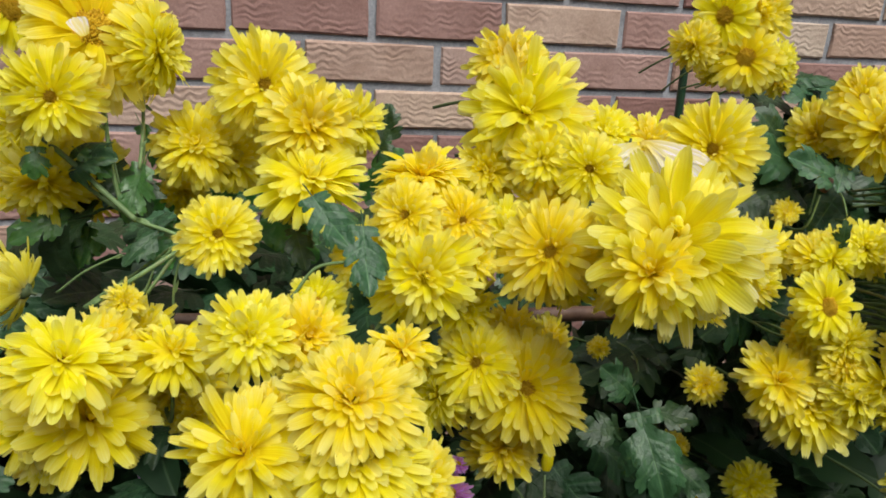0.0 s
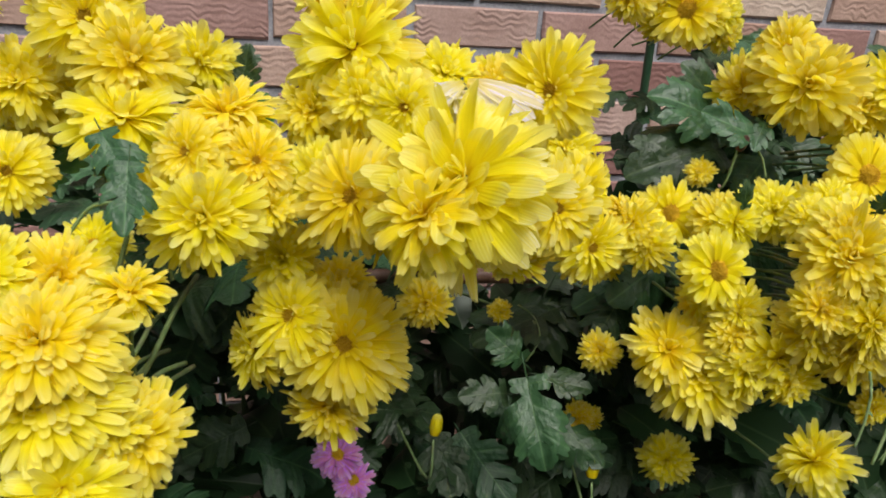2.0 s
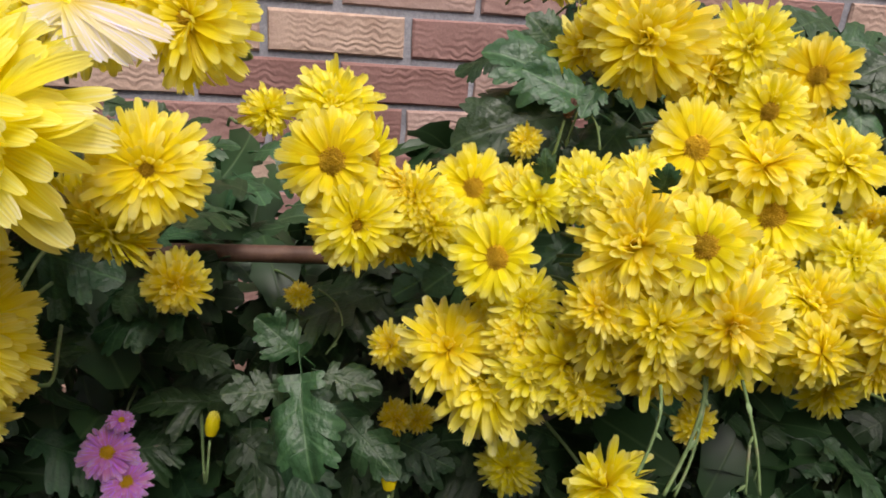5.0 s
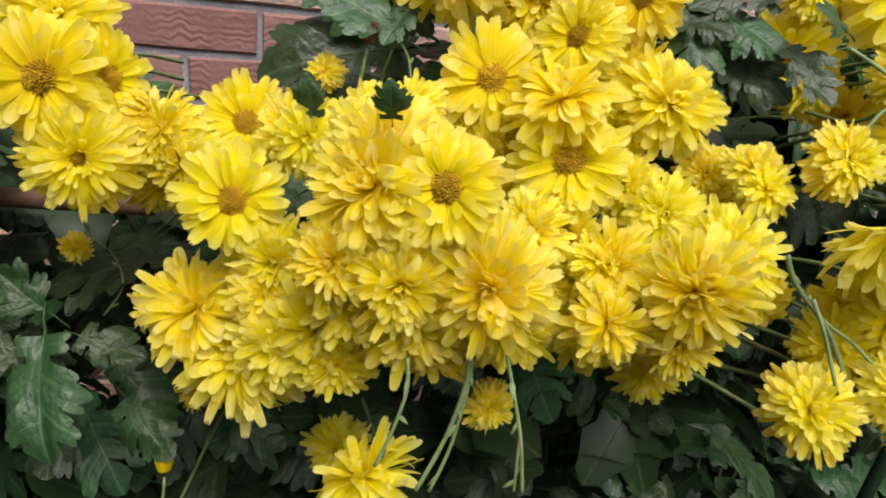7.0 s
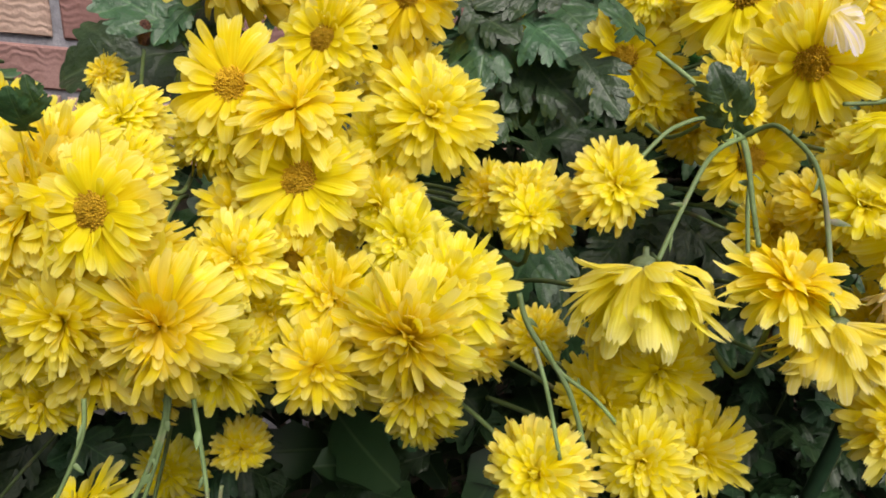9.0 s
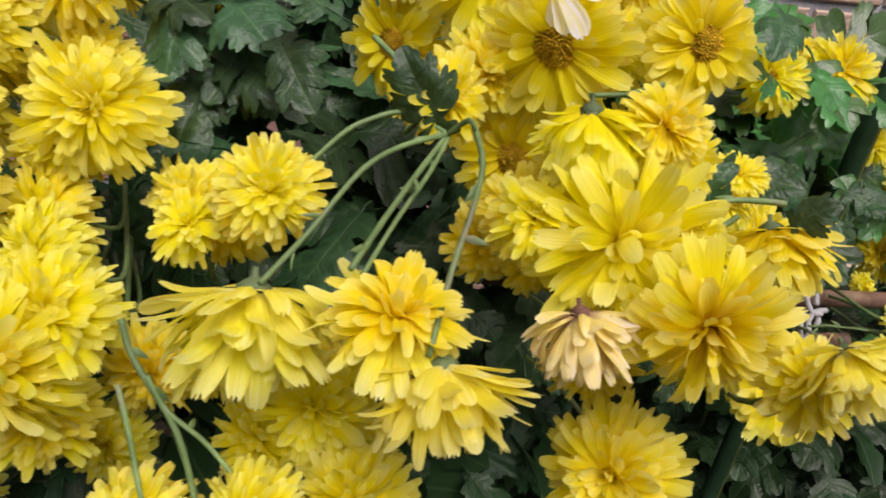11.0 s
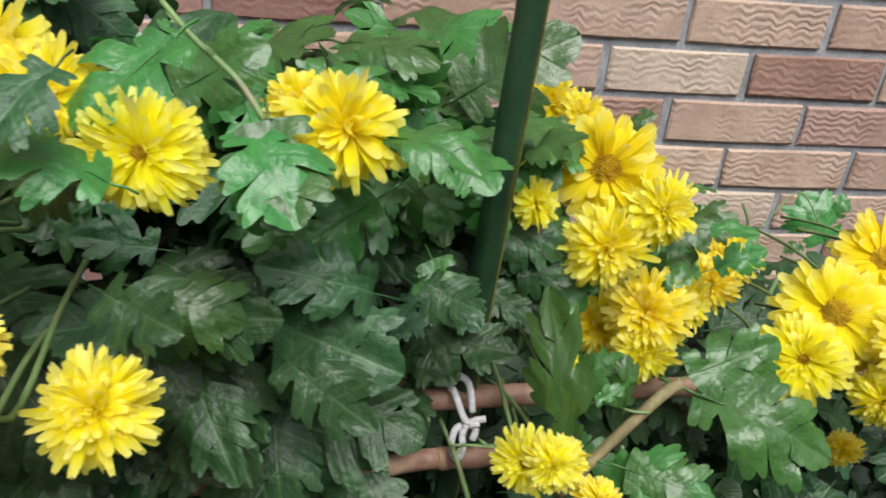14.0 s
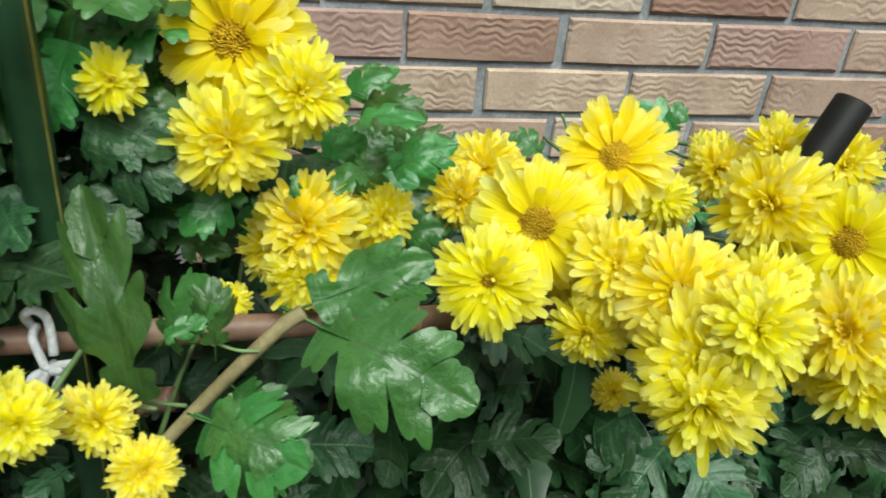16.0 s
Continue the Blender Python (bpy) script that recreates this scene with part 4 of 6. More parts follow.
bloom(p2, "D", (0.151, -0.905, 0.791), 0.049, -100, 8)
bloom(p2, "D", (0.157, -0.881, 0.847), 0.038, -101, 45)
bloom(p2, "D", (0.114, -0.893, 0.819), 0.043, -145, 12)
bloom(p2, "D", (0.064, -0.988, 0.883), 0.051, -98, 58)
bloom(p2, "D", (0.064, -0.994, 0.865), 0.051, -98, 50)
bloom(p2, "L", (0.030, -0.987, 0.866), 0.045, -110, 53)
bloom(p2, "L", (0.085, -0.962, 0.885), 0.029, -76, 81)
bloom(p2, "Lp", (0.038, -0.966, 0.865), 0.030, -138, 56)
bloom(p2, "D", (0.083, -0.994, 0.850), 0.027, -74, 14)
bloom(p2, "L", (0.073, -1.006, 0.841), 0.041, -66, 35)
bloom(p2, "D", (0.035, -0.943, 0.882), 0.042, -77, 30)
bloom(p2, "M", (0.060, -0.904, 0.878), 0.030, -94, 53)
bloom(p2, "M", (0.240, -0.937, 0.900), 0.045, -87, 14)
bloom(p2, "L", (0.270, -0.781, 0.884), 0.032, -54, 8)
bloom(p2, "D", (0.219, -0.801, 0.792), 0.043, -88, 7)
bloom(p2, "D", (0.283, -0.753, 0.760), 0.021, -96, -2)
bloom(p2, "b", (0.231, -0.789, 0.687), 0.027, 46, 76)
bloom(p2, "D", (0.092, -0.988, 0.845), 0.044, -43, 28)
bloom(p2, "L", (0.084, -0.991, 0.831), 0.040, -55, 23)
# blooms of p3
bloom(p3, "D", (0.332, -0.812, 0.760), 0.034, -129, 26)
bloom(p3, "D", (0.343, -0.777, 0.680), 0.030, -122, 2)
bloom(p3, "S", (0.300, -0.818, 0.869), 0.056, -83, 12)
bloom(p3, "D", (0.303, -0.796, 0.894), 0.056, -81, 28)
bloom(p3, "S", (0.378, -0.795, 0.850), 0.049, -92, 25)
bloom(p3, "S", (0.377, -0.856, 0.835), 0.051, -92, 23)
bloom(p3, "M", (0.397, -0.818, 0.853), 0.041, -117, 23)
bloom(p3, "D", (0.339, -0.811, 0.850), 0.044, -141, 23)
bloom(p3, "D", (0.348, -0.820, 0.834), 0.044, -125, -2)
bloom(p3, "D", (0.431, -0.823, 0.862), 0.049, -125, 31)
bloom(p3, "D", (0.424, -0.897, 0.861), 0.067, -129, 29)
bloom(p3, "S", (0.451, -0.907, 0.863), 0.050, -111, 20)
bloom(p3, "S", (0.481, -0.836, 0.887), 0.056, -109, 27)
bloom(p3, "D", (0.467, -0.782, 0.933), 0.081, -128, 10)
bloom(p3, "D", (0.526, -0.793, 0.935), 0.061, -125, 17)
bloom(p3, "M", (0.465, -0.757, 0.954), 0.054, -129, 23)
bloom(p3, "D", (0.452, -0.730, 0.919), 0.068, -151, 0)
bloom(p3, "D", (0.515, -0.787, 0.919), 0.062, -91, 14)
bloom(p3, "M", (0.517, -0.834, 0.908), 0.041, -132, 9)
bloom(p3, "D", (0.413, -0.765, 0.871), 0.024, -119, 33)
bloom(p3, "S", (0.509, -0.869, 0.863), 0.055, -117, 25)
bloom(p3, "S", (0.515, -0.838, 0.907), 0.041, -114, 18)
bloom(p3, "S", (0.546, -0.826, 0.924), 0.045, -122, 9)
bloom(p3, "L", (0.406, -0.826, 0.853), 0.040, -96, 8)
bloom(p3, "D", (0.431, -0.888, 0.870), 0.052, -112, 32)
bloom(p3, "L", (0.505, -0.856, 0.890), 0.052, -140, 64)
bloom(p3, "D", (0.556, -0.856, 0.888), 0.055, -101, 26)
bloom(p3, "D", (0.467, -0.920, 0.829), 0.060, -112, 13)
bloom(p3, "D", (0.443, -0.905, 0.804), 0.060, -103, -7)
bloom(p3, "Dp", (0.374, -0.862, 0.773), 0.079, -133, 31)
bloom(p3, "D", (0.398, -0.879, 0.782), 0.049, -86, 19)
bloom(p3, "D", (0.545, -0.888, 0.849), 0.040, -128, 24)
bloom(p3, "D", (0.559, -0.916, 0.846), 0.046, -112, 30)
bloom(p3, "D", (0.543, -0.925, 0.829), 0.057, -123, -4)
bloom(p3, "D", (0.519, -0.896, 0.803), 0.059, -127, 6)
bloom(p3, "D", (0.581, -0.853, 0.855), 0.036, -129, 20)
bloom(p3, "L", (0.600, -0.862, 0.856), 0.042, -116, 39)
bloom(p3, "L", (0.521, -0.899, 0.831), 0.039, -138, 30)
bloom(p3, "S", (0.509, -0.877, 0.833), 0.038, -113, -7)
bloom(p3, "D", (0.558, -0.888, 0.768), 0.040, -118, -8)
bloom(p3, "S", (0.323, -0.799, 0.866), 0.049, -41, 9)
bloom(p3, "M", (0.313, -0.825, 0.838), 0.054, -80, 10)
bloom(p3, "D", (0.341, -0.802, 0.854), 0.027, -22, 17)
bloom(p3, "D", (0.419, -0.891, 0.775), 0.041, -98, -4)
bloom(p3, "D", (0.391, -0.869, 0.800), 0.038, -95, 30)
bloom(p3, "D", (0.413, -0.901, 0.831), 0.041, -111, 21)
bloom(p3, "D", (0.422, -0.863, 0.869), 0.034, -126, 33)
bloom(p3, "D", (0.444, -0.853, 0.878), 0.038, -111, 44)
bloom(p3, "D", (0.475, -0.832, 0.870), 0.041, -120, 54)
bloom(p3, "D", (0.339, -0.795, 0.818), 0.038, -85, 12)
bloom(p3, "D", (0.587, -0.949, 0.800), 0.041, -126, 36)
bloom(p3, "D", (0.618, -0.954, 0.808), 0.036, -130, 23)
bloom(p3, "D", (0.624, -0.961, 0.796), 0.026, -126, 17)
bloom(p3, "Lp", (0.428, -0.902, 0.739), 0.054, 165, 55)
bloom(p3, "D", (0.490, -0.884, 0.749), 0.028, -89, 11)
bloom(p3, "D", (0.620, -0.893, 0.878), 0.041, -85, 32)
bloom(p3, "Rp", (0.620, -0.922, 0.860), 0.055, -92, -62)
bloom(p3, "Lp", (0.636, -0.912, 0.819), 0.048, -95, -18)
bloom(p3, "D", (0.366, -0.753, 0.660), 0.028, -105, 7)
bloom(p3, "D", (0.428, -0.777, 0.632), 0.052, -114, 19)
bloom(p3, "D", (0.594, -0.805, 0.914), 0.019, -93, 11)
bloom(p3, "b", (0.337, -0.823, 0.667), 0.030, 89, 77)
bloom(p3, "D", (0.490, -0.896, 0.843), 0.037, -95, 25)
bloom(p3, "L", (0.484, -0.846, 0.840), 0.039, -93, 31)
bloom(p3, "L", (0.517, -0.886, 0.823), 0.033, -91, 49)
bloom(p3, "D", (0.515, -0.846, 0.830), 0.040, -98, 13)
bloom(p3, "L", (0.593, -0.882, 0.861), 0.029, -103, 51)
bloom(p3, "D", (0.600, -0.895, 0.813), 0.028, -106, 10)
bloom(p3, "D", (0.488, -0.901, 0.809), 0.027, -92, 3)
bloom(p3, "D", (0.592, -0.873, 0.865), 0.029, -100, 34)
bloom(p3, "L", (0.520, -0.917, 0.814), 0.038, -79, 14)
bloom(p3, "D", (0.555, -0.916, 0.804), 0.040, -78, 6)
bloom(p3, "D", (0.502, -0.889, 0.818), 0.033, -77, 24)
bloom(p3, "L", (0.520, -0.896, 0.833), 0.031, -60, 62)
# blooms of p4
bloom(p4, "S", (0.656, -0.782, 0.901), 0.056, -130, 6)
bloom(p4, "D", (0.647, -0.942, 0.798), 0.041, -107, 7)
bloom(p4, "D", (0.669, -0.791, 0.886), 0.040, -123, 18)
bloom(p4, "L", (0.676, -0.863, 0.901), 0.036, -63, 25)
bloom(p4, "S", (0.691, -0.812, 0.939), 0.068, -115, 21)
bloom(p4, "S", (0.711, -0.843, 0.915), 0.064, -109, -9)
bloom(p4, "S", (0.765, -0.846, 0.922), 0.051, -84, 5)
bloom(p4, "R", (0.709, -0.900, 0.909), 0.039, -64, -80)
bloom(p4, "L", (0.694, -0.915, 0.884), 0.030, -118, 43)
bloom(p4, "L", (0.716, -0.930, 0.882), 0.058, -100, 10)
bloom(p4, "L", (0.732, -0.954, 0.870), 0.046, -95, -8)
bloom(p4, "Rp", (0.668, -0.950, 0.858), 0.046, -85, -60)
bloom(p4, "Rb", (0.704, -0.937, 0.866), 0.034, -70, -60)
bloom(p4, "M", (0.815, -0.810, 0.907), 0.041, -93, 15)
bloom(p4, "L", (0.729, -0.910, 0.910), 0.031, -82, 29)
bloom(p4, "D", (0.635, -0.926, 0.820), 0.046, -102, 10)
bloom(p4, "M", (0.784, -0.858, 0.881), 0.027, -100, 62)
bloom(p4, "L", (0.782, -0.860, 0.871), 0.025, -58, 64)
bloom(p4, "D", (0.807, -0.849, 0.853), 0.036, -90, 34)
bloom(p4, "S", (0.841, -0.851, 0.778), 0.056, -115, 41)
bloom(p4, "Lp", (0.768, -0.949, 0.855), 0.031, -85, 35)
bloom(p4, "D", (0.747, -0.814, 0.941), 0.039, -113, 18)
bloom(p4, "D", (0.661, -0.787, 0.934), 0.038, -106, 17)
bloom(p4, "S", (0.705, -0.831, 0.870), 0.052, -110, -0)
bloom(p4, "D", (0.721, -0.941, 0.813), 0.054, -127, 27)
bloom(p4, "L", (0.744, -0.896, 0.896), 0.031, -79, 12)
bloom(p4, "D", (0.759, -0.839, 0.890), 0.030, -83, 9)
bloom(p4, "Rp", (0.767, -0.953, 0.868), 0.031, -83, -32)
bloom(p4, "D", (0.753, -0.831, 0.881), 0.033, -74, 14)
bloom(p4, "D", (0.754, -0.889, 0.873), 0.025, -66, 34)
bloom(p4, "L", (0.789, -0.794, 0.918), 0.035, -64, 21)
bloom(p4, "D", (0.713, -0.925, 0.866), 0.023, -81, 17)
bloom(p4, "R", (0.773, -0.901, 0.877), 0.044, -75, -62)
bloom(p4, "Lp", (0.658, -0.941, 0.871), 0.045, -60, 78)
# blooms of p5
bloom(p5, "M", (0.901, -0.848, 0.784), 0.044, -133, 30)
bloom(p5, "M", (0.936, -0.806, 0.788), 0.029, -128, 18)
bloom(p5, "L", (0.871, -0.780, 0.908), 0.044, -77, 29)
bloom(p5, "D", (0.854, -0.764, 0.910), 0.030, -95, 27)
bloom(p5, "S", (0.992, -0.692, 0.863), 0.065, -105, 20)
bloom(p5, "D", (0.992, -0.720, 0.833), 0.049, -90, 13)
bloom(p5, "D", (1.020, -0.713, 0.851), 0.044, -75, 20)
bloom(p5, "D", (1.015, -0.721, 0.801), 0.050, -118, 28)
bloom(p5, "D", (1.017, -0.730, 0.779), 0.037, -95, 5)
bloom(p5, "L", (0.974, -0.644, 0.883), 0.042, -104, 45)
bloom(p5, "D", (0.988, -0.660, 0.879), 0.030, -92, 17)
bloom(p5, "D", (0.947, -0.814, 0.793), 0.026, -78, 19)
bloom(p5, "D", (0.959, -0.796, 0.775), 0.027, -73, 18)
bloom(p5, "D", (0.973, -0.805, 0.764), 0.024, -71, 37)
bloom(p5, "D", (0.987, -0.713, 0.760), 0.020, -80, 35)
bloom(p5, "D", (0.931, -0.642, 0.830), 0.031, -62, 16)
bloom(p5, "L", (0.955, -0.715, 0.854), 0.026, -80, 20)
# blooms of p6
bloom(p6, "D", (1.052, -0.699, 0.793), 0.034, -73, 34)
bloom(p6, "S", (1.107, -0.731, 0.807), 0.059, -111, 33)
bloom(p6, "M", (1.086, -0.746, 0.790), 0.049, -117, 27)
bloom(p6, "M", (1.147, -0.774, 0.804), 0.051, -118, 32)
bloom(p6, "S", (1.144, -0.706, 0.825), 0.055, -107, 46)
bloom(p6, "D", (1.107, -0.630, 0.785), 0.050, -106, 34)
bloom(p6, "D", (1.092, -0.647, 0.772), 0.040, -112, 16)
bloom(p6, "D", (1.129, -0.759, 0.806), 0.045, -120, 38)
bloom(p6, "D", (1.147, -0.798, 0.792), 0.059, -124, 26)
bloom(p6, "D", (1.147, -0.807, 0.776), 0.053, -117, 1)
bloom(p6, "D", (1.161, -0.802, 0.809), 0.041, -113, 31)
bloom(p6, "D", (1.187, -0.747, 0.823), 0.049, -148, 16)
bloom(p6, "D", (1.186, -0.806, 0.810), 0.040, -134, 25)
bloom(p6, "D", (1.122, -0.764, 0.775), 0.038, -116, 1)
bloom(p6, "Dp", (1.207, -0.803, 0.782), 0.046, -119, 8)
bloom(p6, "D", (1.223, -0.694, 0.823), 0.040, -140, 25)
bloom(p6, "D", (1.262, -0.693, 0.816), 0.041, -125, 31)
bloom(p6, "D", (1.175, -0.701, 0.802), 0.034, -98, 33)
bloom(p6, "D", (1.171, -0.706, 0.690), 0.027, -114, 21)
bloom(p6, "D", (1.196, -0.791, 0.780), 0.029, -128, 15)
bloom(p6, "b", (1.252, -0.607, 0.785), 0.029, -128, 42)
bloom(p6, "S", (1.211, -0.766, 0.818), 0.049, -134, 24)
# blooms of pink
bloom(pink, "P", (0.166, -0.772, 0.664), 0.038, -75, 50)
bloom(pink, "P", (0.177, -0.778, 0.645), 0.034, -65, 40)
bloom(pink, "P", (0.174, -0.762, 0.681), 0.019, -41, 60)
bloom(pink, "P", (-0.047, -0.713, 0.653), 0.031, -76, 56)
# blooms of rear
bloom(rear, "S", (0.472, -0.610, 0.972), 0.074, -136, 20)
bloom(rear, "D", (0.501, -0.620, 0.969), 0.044, -110, 5)
bloom(rear, "D", (0.507, -0.617, 0.951), 0.039, -117, -15)
bloom(rear, "D", (0.459, -0.591, 0.955), 0.049, -120, -27)
bloom(rear, "S", (0.454, -0.594, 1.006), 0.068, -126, -1)
bloom(rear, "D", (0.488, -0.601, 1.012), 0.068, -120, 10)
bloom(rear, "D", (0.418, -0.605, 0.977), 0.055, -132, -10)
bloom(p2, "F", (0.110, -0.881, 0.905), 0.042, -102, 28)
bloom(p2, "F", (0.144, -0.864, 0.925), 0.042, -113, 28)
bloom(p2, "F", (0.082, -0.887, 0.890), 0.042, -104, 23)
bloom(p2, "F", (0.146, -0.891, 0.899), 0.042, -108, 13)
bloom(p2, "F", (0.132, -0.885, 0.860), 0.042, -94, 15)
bloom(p2, "F", (0.180, -0.863, 0.937), 0.042, -116, 14)
bloom(p2, "F", (0.169, -0.884, 0.910), 0.042, -117, 11)
bloom(p2, "F", (0.232, -0.861, 0.936), 0.042, -108, 16)
bloom(p2, "F", (0.185, -0.918, 0.903), 0.042, -124, 16)
bloom(p2, "F", (0.205, -0.902, 0.869), 0.042, -112, -14)
bloom(p2, "F", (0.135, -0.883, 0.824), 0.042, -133, 13)
bloom(p2, "F", (0.161, -0.896, 0.808), 0.042, -123, 32)
bloom(p2, "F", (0.060, -0.961, 0.868), 0.042, -118, 34)
bloom(p2, "F", (0.072, -0.974, 0.849), 0.042, -71, 23)
bloom(p2, "F", (0.056, -0.935, 0.877), 0.042, -77, 33)
bloom(p1, "F", (-0.022, -0.901, 0.862), 0.042, -62, 41)
bloom(p1, "F", (-0.016, -0.851, 0.840), 0.042, -69, 14)
bloom(p3, "F", (0.304, -0.803, 0.848), 0.042, -81, 7)
bloom(p3, "F", (0.304, -0.782, 0.874), 0.042, -61, 11)
bloom(p3, "F", (0.358, -0.777, 0.828), 0.042, -88, 11)
bloom(p3, "F", (0.385, -0.845, 0.811), 0.042, -93, 16)
bloom(p3, "F", (0.423, -0.805, 0.852), 0.042, -121, 16)
bloom(p3, "F", (0.463, -0.812, 0.860), 0.042, -122, 25)
bloom(p3, "F", (0.455, -0.893, 0.839), 0.042, -121, 13)
bloom(p3, "F", (0.428, -0.884, 0.840), 0.042, -120, 15)
bloom(p3, "F", (0.445, -0.869, 0.860), 0.042, -119, 16)
bloom(p3, "F", (0.508, -0.820, 0.892), 0.042, -120, 11)
bloom(p3, "F", (0.502, -0.836, 0.869), 0.042, -113, 16)
bloom(p3, "F", (0.473, -0.744, 0.920), 0.042, -139, 3)
bloom(p3, "F", (0.497, -0.768, 0.920), 0.042, -109, 7)
bloom(p3, "F", (0.546, -0.794, 0.924), 0.042, -123, 8)
bloom(p3, "F", (0.545, -0.829, 0.892), 0.042, -117, 10)
bloom(p3, "F", (0.538, -0.845, 0.870), 0.042, -109, 15)
bloom(p3, "F", (0.537, -0.863, 0.850), 0.042, -123, 15)
bloom(p3, "F", (0.433, -0.886, 0.812), 0.042, -107, 4)
bloom(p3, "F", (0.468, -0.885, 0.800), 0.042, -98, -1)
bloom(p3, "F", (0.404, -0.860, 0.768), 0.042, -116, 8)
bloom(p3, "F", (0.543, -0.878, 0.820), 0.042, -128, 9)
bloom(p3, "F", (0.524, -0.855, 0.811), 0.042, -113, 6)
bloom(p3, "F", (0.323, -0.781, 0.836), 0.042, -63, 6)
bloom(p3, "F", (0.485, -0.822, 0.849), 0.042, -107, 26)
bloom(p3, "F", (0.618, -0.921, 0.804), 0.042, -114, 14)
bloom(p4, "F", (0.645, -0.917, 0.803), 0.042, -105, 5)
bloom(p4, "F", (0.695, -0.795, 0.872), 0.042, -116, 5)
bloom(p4, "F", (0.692, -0.835, 0.902), 0.042, -86, 5)
bloom(p4, "F", (0.708, -0.811, 0.921), 0.042, -112, 4)
bloom(p4, "F", (0.726, -0.797, 0.934), 0.042, -114, 12)
bloom(p4, "F", (0.682, -0.783, 0.930), 0.042, -110, 11)
bloom(p4, "F", (0.740, -0.826, 0.913), 0.042, -97, -1)
bloom(p4, "F", (0.715, -0.895, 0.891), 0.042, -100, 22)
bloom(p4, "F", (0.749, -0.935, 0.858), 0.042, -90, 16)
bloom(p4, "F", (0.742, -0.915, 0.882), 0.042, 26, 29)
bloom(p4, "F", (0.759, -0.859, 0.866), 0.042, -62, 29)
bloom(p5, "F", (1.004, -0.699, 0.836), 0.042, -83, 10)
bloom(p5, "F", (1.004, -0.699, 0.775), 0.042, -99, 19)
bloom(p5, "F", (1.033, -0.697, 0.780), 0.042, -84, 12)
bloom(p6, "F", (1.122, -0.731, 0.785), 0.042, -114, 10)
bloom(p6, "F", (1.177, -0.776, 0.801), 0.042, -126, 17)
bloom(p6, "F", (1.143, -0.753, 0.783), 0.042, -117, 10)
bloom(p6, "F", (1.220, -0.770, 0.794), 0.042, -126, 9)
bloom(p6, "F", (1.208, -0.682, 0.806), 0.042, -119, 17)
bloom(p4, "F", (0.768, -0.786, 0.923), 0.042, -89, 12)
bloom(p4, "F", (0.730, -0.813, 0.869), 0.042, -92, 4)
bloom(p4, "F", (0.721, -0.915, 0.834), 0.042, -104, 13)
bloom(p4, "F", (0.728, -0.890, 0.864), 0.042, -74, 15)
bloom(p3, "F", (0.501, -0.828, 0.829), 0.042, -96, 13)
bloom(p3, "F", (0.578, -0.888, 0.802), 0.042, -92, 5)
bloom(p3, "D", (0.432, -0.903, 0.835), 0.042, -104, 8)
bloom(p3, "D", (0.423, -0.895, 0.810), 0.052, -104, 4)
bloom(p3, "D", (0.454, -0.900, 0.791), 0.054, -106, -14)
bloom(p3, "L", (0.411, -0.885, 0.789), 0.050, -98, 2)
bloom(p3, "D", (0.393, -0.865, 0.811), 0.046, -96, 10)
bloom(p3, "D", (0.438, -0.912, 0.825), 0.048, -105, 4)
bloom(p3, "D", (0.484, -0.905, 0.799), 0.050, -100, -12)
bloom(p3, "Lp", (0.357, -0.852, 0.785), 0.058, -118, 42)
bloom(p1, "D", (-0.053, -0.775, 0.894), 0.045, -95, 0)
bloom(p1, "L", (-0.077, -0.790, 0.900), 0.050, -95, -10)
bloom(p1, "D", (-0.003, -0.770, 0.889), 0.032, -90, -5)
bloom(p2, "M", (0.055, -0.800, 0.888), 0.026, -90, -20)
bloom(p4, "M", (0.697, -0.895, 0.874), 0.036, -95, 20)
bloom(p4, "L", (0.689, -0.885, 0.858), 0.034, -95, 10)
bloom(p4, "D", (0.702, -0.900, 0.860), 0.030, -95, 5)
bloom(p3, "bb", (0.435, -0.770, 0.886), 0.020, -60, 70)
bloom(p6, "D", (1.231, -0.630, 0.796), 0.022, -100, 20)
# stems in sight
stem(p3, 0.0008, (0.622, -0.925, 0.864), (0.633, -0.910, 0.872), (0.647, -0.893, 0.885), (0.659, -0.881, 0.889), (0.673, -0.870, 0.890))
stem(p4, 0.0008, (0.645, -0.937, 0.876), (0.654, -0.915, 0.881), (0.664, -0.892, 0.886), (0.673, -0.870, 0.889))
stem(p4, 0.0007, (0.648, -0.929, 0.870), (0.657, -0.909, 0.877), (0.667, -0.889, 0.884), (0.674, -0.870, 0.889))
stem(p4, 0.0009, (0.673, -0.870, 0.889), (0.671, -0.860, 0.894), (0.661, -0.846, 0.904), (0.649, -0.832, 0.912))
stem(p4, 0.0008, (0.664, -0.952, 0.862), (0.670, -0.934, 0.876), (0.676, -0.918, 0.885), (0.680, -0.903, 0.892), (0.680, -0.889, 0.896), (0.679, -0.876, 0.897), (0.674, -0.867, 0.889))
stem(p3, 0.0008, (0.629, -0.877, 0.878), (0.640, -0.871, 0.888), (0.648, -0.867, 0.892), (0.660, -0.865, 0.895), (0.673, -0.867, 0.890))
stem(p3, 0.0009, (0.450, -0.923, 0.744), (0.461, -0.916, 0.764), (0.468, -0.909, 0.784), (0.469, -0.903, 0.796))
stem(p3, 0.0007, (0.455, -0.924, 0.744), (0.463, -0.918, 0.762), (0.469, -0.909, 0.784), (0.470, -0.904, 0.796))
stem(p3, 0.0007, (0.433, -0.924, 0.758), (0.439, -0.920, 0.771), (0.444, -0.914, 0.785), (0.444, -0.909, 0.796))
stem(p3, 0.0007, (0.487, -0.938, 0.755), (0.486, -0.930, 0.772), (0.483, -0.922, 0.788), (0.480, -0.915, 0.801))
